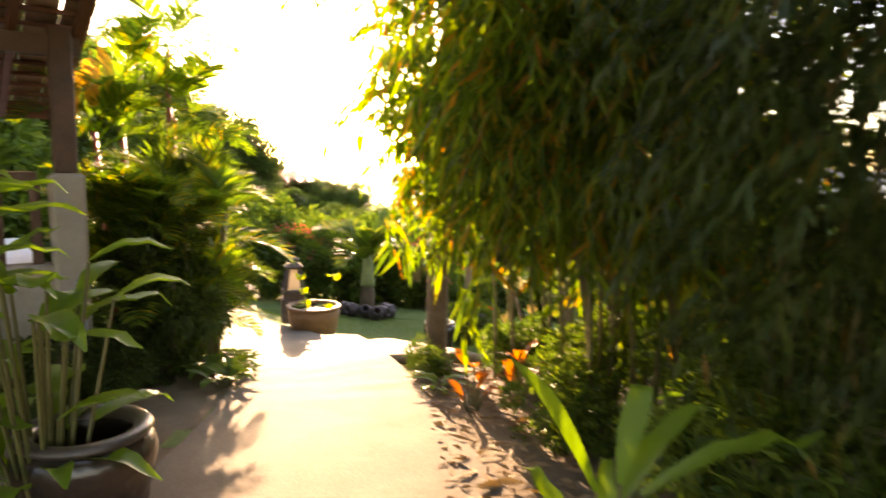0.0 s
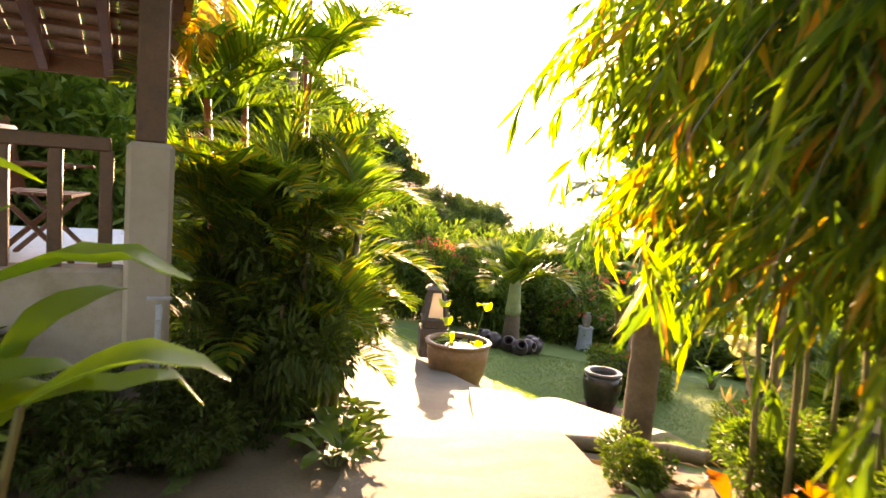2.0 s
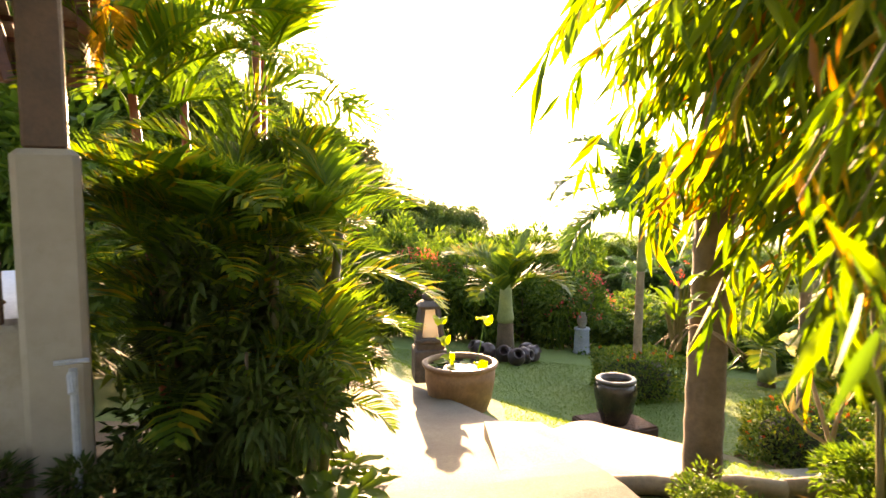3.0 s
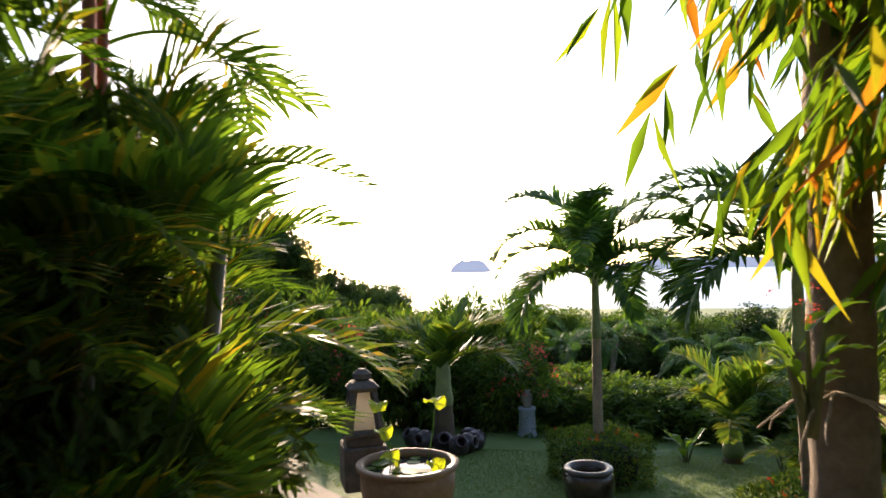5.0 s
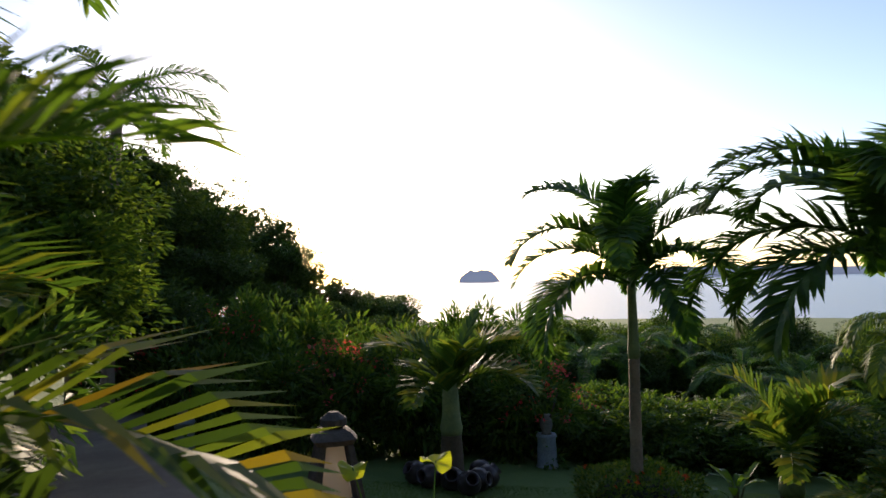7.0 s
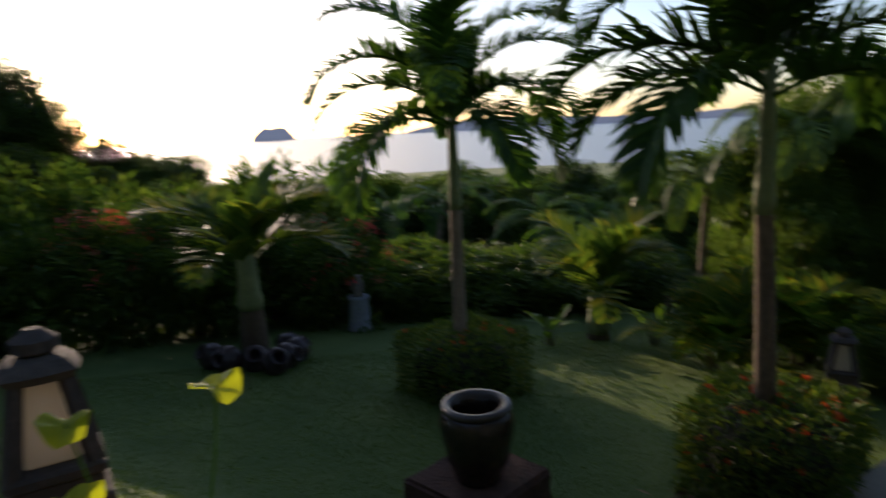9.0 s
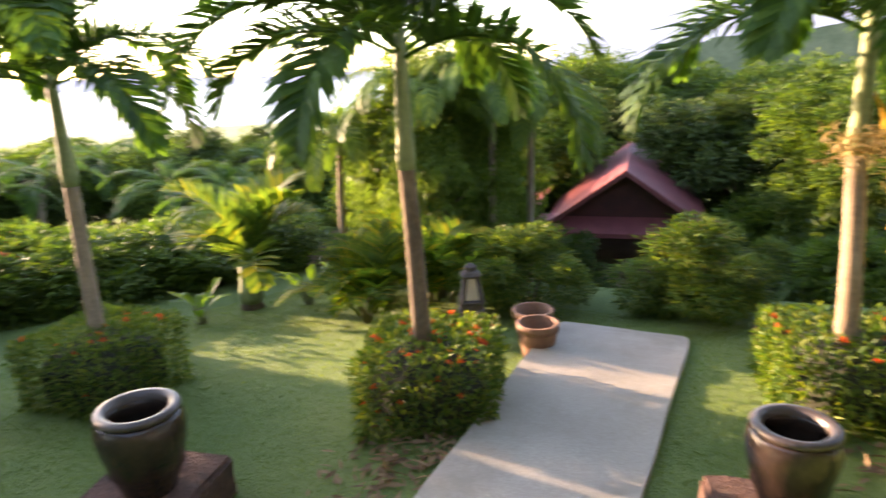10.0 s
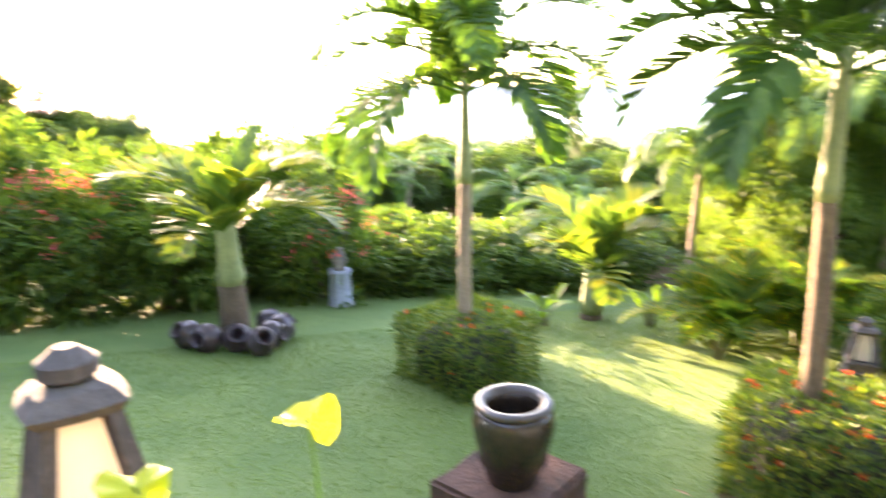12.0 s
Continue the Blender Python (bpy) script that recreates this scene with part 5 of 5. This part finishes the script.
for k, (dx, dy, top) in enumerate(((-0.13, 0.19, PH), (-0.22, 0.05, PH - 0.42), (0.05, -0.1, PH - 0.3))):
    g = Geo()
    g.tube([(0, 0, -0.05), (0.03, 0.0, PH * 0.35), (dx * 0.5, dy * 0.5, top * 0.75), (dx, dy, top)], [0.022, 0.018, 0.014, 0.009], 8)
    g.make("stem", M_TRUNK, e, "pale grey stem", True)
    if k:
        for i in range(4):
            g = Geo()
            a = i * 1.7 + k
            g.leaf((dx, dy, top - 0.03), (math.cos(a) * 0.6, math.sin(a) * 0.6, 0.9), (math.cos(a), math.sin(a), -0.3), 0.16, 0.04)
            g.make("leaf", M_STRAW, e, "pale yellowed leaf")
for i in range(16):
    g = Geo()
    p = Vector((-0.13 + rng.gauss(0, 0.055), 0.19 + rng.gauss(0, 0.055), PH + rng.gauss(0.01, 0.035)))
    up = Vector((rng.gauss(0, 0.5), rng.gauss(0, 0.5), 1)).normalized()
    t1 = up.orthogonal().normalized()
    t2 = up.cross(t1)
    for k in range(5):
        a = k * 1.2566 + i
        d = (t1 * math.cos(a) + t2 * math.sin(a) + up * 0.45).normalized()
        w = d.cross(up).normalized()
        g.add([p, p + d * 0.025 + w * 0.018, p + d * 0.052 + w * 0.027, p + d * 0.07 + w * 0.014 + up * 0.004, p + d * 0.07 - w * 0.014 + up * 0.004, p + d * 0.052 - w * 0.027, p + d * 0.025 - w * 0.018, p + d * 0.045 - up * 0.008],
              [(0, 1, 7), (1, 2, 7), (2, 3, 7), (3, 4, 7), (4, 5, 7), (5, 6, 7), (6, 0, 7)])
    g.make("flower", M_PETAL_WHITE, e, "creamy white five-petalled flower")

# ---- red-roofed pavilion below the lawn ----
HX, HY, HZ = 16.2, 10.3, -3.45
e = thing("pavilion", HX, HY, HZ, "dark wooden pavilion with a dull red gabled roof", "pavilion", "", 21)
def gable(w, d, z0, z1, over, mat, name, lab):
    g = Geo()
    x0, x1, y0, y1 = -d / 2, d / 2, -w / 2, w / 2
    t = 0.12
    for s in (-1, 1):
        g.add([(x0 - over, s * y1, z0), (x1, s * y1, z0), (x1, 0, z1), (x0 - over, 0, z1), (x0 - over, s * y1, z0 - t), (x1, s * y1, z0 - t), (x1, 0, z1 - t), (x0 - over, 0, z1 - t)],
              [(0, 1, 2, 3), (7, 6, 5, 4), (0, 4, 5, 1), (2, 6, 7, 3), (1, 5, 6, 2), (3, 7, 4, 0)])
    return g.make(name, mat, e, lab)
gable(3.5, 5.0, 1.62, 2.85, 0.45, M_ROOFRED, "upper_roof", "faded red ribbed upper roof")
g = Geo()
g.add([(-2.55, -1.5, 1.62), (-2.55, 1.5, 1.62), (-2.55, 0, 2.66), (-2.45, -1.5, 1.62), (-2.45, 1.5, 1.62), (-2.45, 0, 2.66)], [(0, 1, 2), (5, 4, 3), (0, 3, 4, 1), (1, 4, 5, 2), (2, 5, 3, 0)])
g.make("gable_board", M_ROOFDARK, e, "dark maroon gable board")
g = Geo()
g.add([(-2.5, -1.9, 1.78), (-2.5, 1.9, 1.78), (-3.1, 2.05, 1.5), (-3.1, -2.05, 1.5), (-2.5, -1.9, 1.7), (-2.5, 1.9, 1.7), (-3.1, 2.05, 1.4), (-3.1, -2.05, 1.4)],
      [(0, 3, 2, 1), (4, 5, 6, 7), (0, 1, 5, 4), (1, 2, 6, 5), (2, 3, 7, 6), (3, 0, 4, 7)])
g.make("front_eave", M_ROOFRED, e, "maroon front eave")
g = Geo()
g.add([(-3.4, 2.0, 1.9), (2.4, 2.0, 1.9), (2.4, 3.1, 1.35), (-3.4, 3.1, 1.35), (-3.4, 2.0, 1.82), (2.4, 2.0, 1.82), (2.4, 3.1, 1.27), (-3.4, 3.1, 1.27)],
      [(0, 1, 2, 3), (7, 6, 5, 4), (0, 4, 5, 1), (1, 5, 6, 2), (2, 6, 7, 3), (3, 7, 4, 0)])
g.make("side_eave", M_ROOFRED, e, "faded red side eave")
for px in (-3.3, 0, 2.3):
    for py in (-1.9, 1.9):
        g = Geo()
        g.box(px, py, 0.6, 0.16, 0.16, 1.3, 0, 0.01)
        g.make("post", M_WOOD, e)
g = Geo()
g.box(2.2, 0, 0.6, 0.1, 4.0, 1.6)
g.make("back_wall", M_WOOD, e)
g = Geo()
g.box(-0.4, 0, -0.05, 6.2, 4.4, 0.3)
g.make("floor_slab", M_MUDWALL, e)

# low tan wall beyond the small palm
g = Geo()
g.box(0, 0, 0.3, 5.5, 0.25, 1.2, 0, 0.03)
tagged(g.make("garden_wall", M_MUDWALL, None, "", False, pose(10.8, 17.4, -3.6, 0, 0, -38)), "low tan earth wall among shrubs", "wall", kind="structure")


# ---- trees round the garden ----
def tree(x, y, z, h, r, me, label, seed, lobes=5, bare=0.35, name="tree", group="background trees", squash=0.75):
    rr = random.Random(seed)
    e = thing(name, x, y, z, label, "tree", group)
    g = Geo()
    g.tube([(0, 0, -0.3), (rr.uniform(-0.1, 0.1), 0, h * 0.3), (rr.uniform(-0.2, 0.2), rr.uniform(-0.2, 0.2), h * 0.75)], [0.05 * h ** 0.8, 0.04 * h ** 0.8, 0.015 * h ** 0.8], 8)
    tips = []
    for i in range(lobes):
        a = i * 6.283 / lobes + rr.uniform(-0.4, 0.4)
        d = r * rr.uniform(0.35, 0.7)
        tip = Vector((d * math.cos(a), d * math.sin(a), h * rr.uniform(bare + 0.15, 0.85)))
        g.tube([(0, 0, h * bare * 0.8), tip * 0.5 + Vector((0, 0, h * bare * 0.45)), tip], [0.02 * h ** 0.8, 0.015 * h ** 0.8, 0.006 * h ** 0.8], 6)
        tips.append(tip)
    tips.append(Vector((0, 0, h * 0.82)))
    g.make("trunk", M_BARK, e, "", True)
    for tip in tips:
        o = new("crown", me)
        s = r * rr.uniform(0.5, 0.72)
        o.matrix_basis = pose(tip.x, tip.y, tip.z, rr.uniform(-15, 15), rr.uniform(-15, 15), rr.uniform(0, 360)) @ Matrix.Diagonal((s, s, s * squash, 1))
        o.parent = e
    return e


def polar(az, d):
    """A place at d metres from the terrace, az degrees left of +y."""
    return -math.sin(radians(az)) * d, 3.0 + math.cos(radians(az)) * d


def tree_to(az, d, top, r, me, label, seed, **kw):
    x, y = polar(az, d)
    z = ground_z(x, y)
    return tree(x, y, z, max(1.5, top - z), r, me, label, seed, **kw)


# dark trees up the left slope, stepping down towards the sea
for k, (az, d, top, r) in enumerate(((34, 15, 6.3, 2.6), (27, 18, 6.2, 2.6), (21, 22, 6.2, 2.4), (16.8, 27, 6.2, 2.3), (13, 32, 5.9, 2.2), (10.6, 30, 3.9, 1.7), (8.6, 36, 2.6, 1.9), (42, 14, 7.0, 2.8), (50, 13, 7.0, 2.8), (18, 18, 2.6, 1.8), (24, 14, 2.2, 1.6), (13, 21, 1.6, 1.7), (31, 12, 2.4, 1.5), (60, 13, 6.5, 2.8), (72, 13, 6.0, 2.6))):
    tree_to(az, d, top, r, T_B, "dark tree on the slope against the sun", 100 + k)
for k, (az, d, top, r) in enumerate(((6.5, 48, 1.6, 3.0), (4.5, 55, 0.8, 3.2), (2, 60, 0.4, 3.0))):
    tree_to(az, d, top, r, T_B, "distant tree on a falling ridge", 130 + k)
# plantation below the lawn, in front of the sea
for k in range(34):
    az = 3 - 2.1 * k
    d = 24 + 9 * ((k * 7) % 5) / 4
    top = -0.55 - d * 0.018 + 0.5 * math.sin(k * 1.7)
    if az < -42:
        top += 0.09 * (-42 - az)
    tree_to(az, d, top, 2.1, (T_A, T_B, T_A)[k % 3], "leafy tree in the plantation below the lawn", 150 + k)
for k in range(12):
    x, y = polar(-3 - 4.2 * k, 20 + 2.5 * (k % 3))
    palm(x, y, ground_z(x, y), 1.6 + 0.4 * (k % 3), 0.12, "coconut palm in the plantation below the lawn", 10, 0.62, (0.2, 0), 60 + k, 0.3, "plantation palms", 0, COCO)
# feathery pale trees behind the pale walk
for k, (x, y, h, r) in enumerate(((9.2, 11.0, 3.9, 1.5), (10.3, 12.2, 4.3, 1.6), (11.3, 11.6, 4.6, 1.5))):
    tree(x, y, ground_z(x, y), h, r, T_C, "feathery yellow-green tree behind the garden walk", 200 + k, squash=1.25, bare=0.25)
for k, (x, y, h, r) in enumerate(((15.8, 5.0, 4.2, 2.2), (18.5, 8, 4.4, 2.2), (13.5, 2.2, 4.4, 2.1), (19, 3.5, 5.6, 2.6), (20.5, 12, 4.6, 2.4), (17, 13.5, 4.6, 2.4), (12.5, -1.0, 4.6, 2.2), (15, -3.5, 5.6, 2.6), (25, 8, 4.8, 2.4), (23, 15, 6.2, 3.0), (9.5, -2.5, 4.0, 2.0), (8, -5, 4.5, 2.2), (13, 15.5, 3.6, 2.0), (27, 3, 8, 3.2), (27, 12, 5.5, 2.8))):
    tree(x, y, ground_z(x, y), h, r, (T_A, T_B)[k % 3 == 1], "full green tree beyond the red-roofed pavilion", 220 + k)
for k, (x, y, s) in enumerate(((10.5, 4.4, 0.9), (11.8, 5.2, 1.0), (11.2, 3.2, 0.9), (12.6, 6.2, 0.9), (10.0, 1.8, 0.9), (9.5, 0.2, 0.9), (11.5, 0.8, 1.3), (12.8, 3.9, 1.4), (10.8, -1.0, 1.2), (13.8, 5.0, 1.3), (10.2, 3.0, 0.6), (13.0, 7.2, 1.0), (12.4, 11.0, 1.1), (11.6, 9.6, 0.9), (16.0, 7.0, 1.5), (17.5, 6.2, 1.7), (14.8, 6.0, 1.3), (15.0, 3.4, 1.5), (17.0, 1.5, 1.8), (13.0, -2.5, 1.5), (19.5, 9.5, 1.8))):
    shrub(x, y, ground_z(x, y) + s * 0.6, (B_DENSE, B_DARK)[k % 2], "dark green shrub at the lawn's far side", None, (s, s, s * 0.9), 30 * k)
for k, (x, y, h, sz) in enumerate(((8.6, 10.9, 2.7, 0.85), (9.5, 10.0, 3.0, 0.8), (8.2, 12.4, 2.2, 0.8), (10.6, 9.9, 3.1, 0.75))):
    palm(x, y, ground_z(x, y), h, 0.07, "palm with weeping yellow-green fronds behind the walk", 13, sz, (0.15, 0.05), 80 + k, 0.4, "weeping palms", 0, WEEP)
for k, (x, y, h, sz) in enumerate(((10.6, 1.6, 1.7, 0.62), (12.2, 4.9, 0.6, 0.5), (13.4, 0.6, 2.2, 0.7), (9.6, 17.5, 1.2, 0.55), (7.6, 15.2, 0.9, 0.5))):
    palm(x, y, ground_z(x, y), h, 0.13, "dark green coconut palm beyond the lawn", 12, sz, (0.1, 0.05), 90 + k, 0.3, "coconut palms", 0, COCO)
x, y = polar(25, 12.5)
palm(x, y, ground_z(x, y), 4.9 - ground_z(x, y), 0.12, "tall coconut palm among the dark slope trees", 13, 0.62, (0.2, 0), 77, 0.3, "coconut palms", 0, COCO)
# trees beside the veranda, and unseen ones added behind the walker to cut skylight
for k, (x, y, h, r) in enumerate(((-6, 8.5, 5, 2.2), (-8.5, 6, 5.5, 2.4), (-4.2, 9.0, 3.4, 1.5), (-10, 2, 6, 2.6), (-3, -9, 6, 2.6), (3, -10, 6, 2.8), (7, -8, 6, 2.6), (6.2, -1.5, 6.5, 2.6), (6.0, -4.5, 7, 2.8), (-4.5, -3.5, 6.5, 2.6), (0, -11, 7.5, 3))):
    tree(x, y, ground_z(x, y), h, r, T_A, "leafy tree by the veranda or added unseen for shade", 260 + k)


# ---- distance: islands, headland, mountains ----
def ridge(name, az0, az1, d, h, seed, mat, label, base=SEA - 5, lump=3.0, cat="hill", edge=0.12):
    g = Geo()
    n = 60
    vs, fs = [], []
    for i in range(n + 1):
        t = i / n
        a = radians(az0 + (az1 - az0) * t)
        env = min(1, t / edge, (1 - t) / edge) ** 0.6 if edge else 1
        top = h * env * (0.75 + 0.4 * noise.noise((seed, t * lump, 0)) + 0.16 * noise.noise((seed, t * lump * 5, 3)))
        x, y = -math.sin(a) * d, math.cos(a) * d
        vs += [(x, y, base), (x, y, SEA + max(0, top)), (x * 1.12, y * 1.12, base)]
    for i in range(n):
        fs += [(i * 3, i * 3 + 3, i * 3 + 4, i * 3 + 1), (i * 3 + 1, i * 3 + 4, i * 3 + 5, i * 3 + 2)]
    return tagged(mk(name, vs, fs, mat), label, cat, kind="structure")


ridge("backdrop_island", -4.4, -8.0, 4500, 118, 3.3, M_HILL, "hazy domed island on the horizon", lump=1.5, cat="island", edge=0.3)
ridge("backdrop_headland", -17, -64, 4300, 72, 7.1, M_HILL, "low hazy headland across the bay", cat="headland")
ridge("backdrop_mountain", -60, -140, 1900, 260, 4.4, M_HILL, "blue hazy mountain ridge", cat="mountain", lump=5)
ridge("backdrop_mountain_near", -62, -150, 900, 75, 8.4, M_HILLNEAR, "wooded green hill below the mountains", cat="hill", lump=6)
ridge("backdrop_slope", 60, 5.5, 140, 36, 2.2, M_HILLNEAR, "dark wooded slope falling to the sea", cat="hill", lump=4, edge=0.6)

# ---- short grass where the camera passes nearest ----
n = 110000
xy = np.c_[nrg.uniform(-2.2, 7.5, n), nrg.uniform(2.9, 12.5, n)]
xy = xy[(xy[:, 0] > np.where(xy[:, 1] < 6.6, 0.45, -0.65 - 0.5 * (xy[:, 1] - 6.4) + 0.15))]
n = len(xy)
P = np.array([(x, y, ground_z(x, y) - 0.005) for x, y in xy])
V, F = leaf_cloud(P, np.c_[nrg.normal(0, 0.6, (n, 2)), np.ones(n)], nrg.uniform(0.018, 0.038, n), nrg.uniform(0.004, 0.008, n), 0.3)
o = new("lawn_grass", cloud_mesh("lawn_grass", V, F, M_GRASSBLADE))
tagged(o, "short mown lawn grass", "grass", kind="stuff")
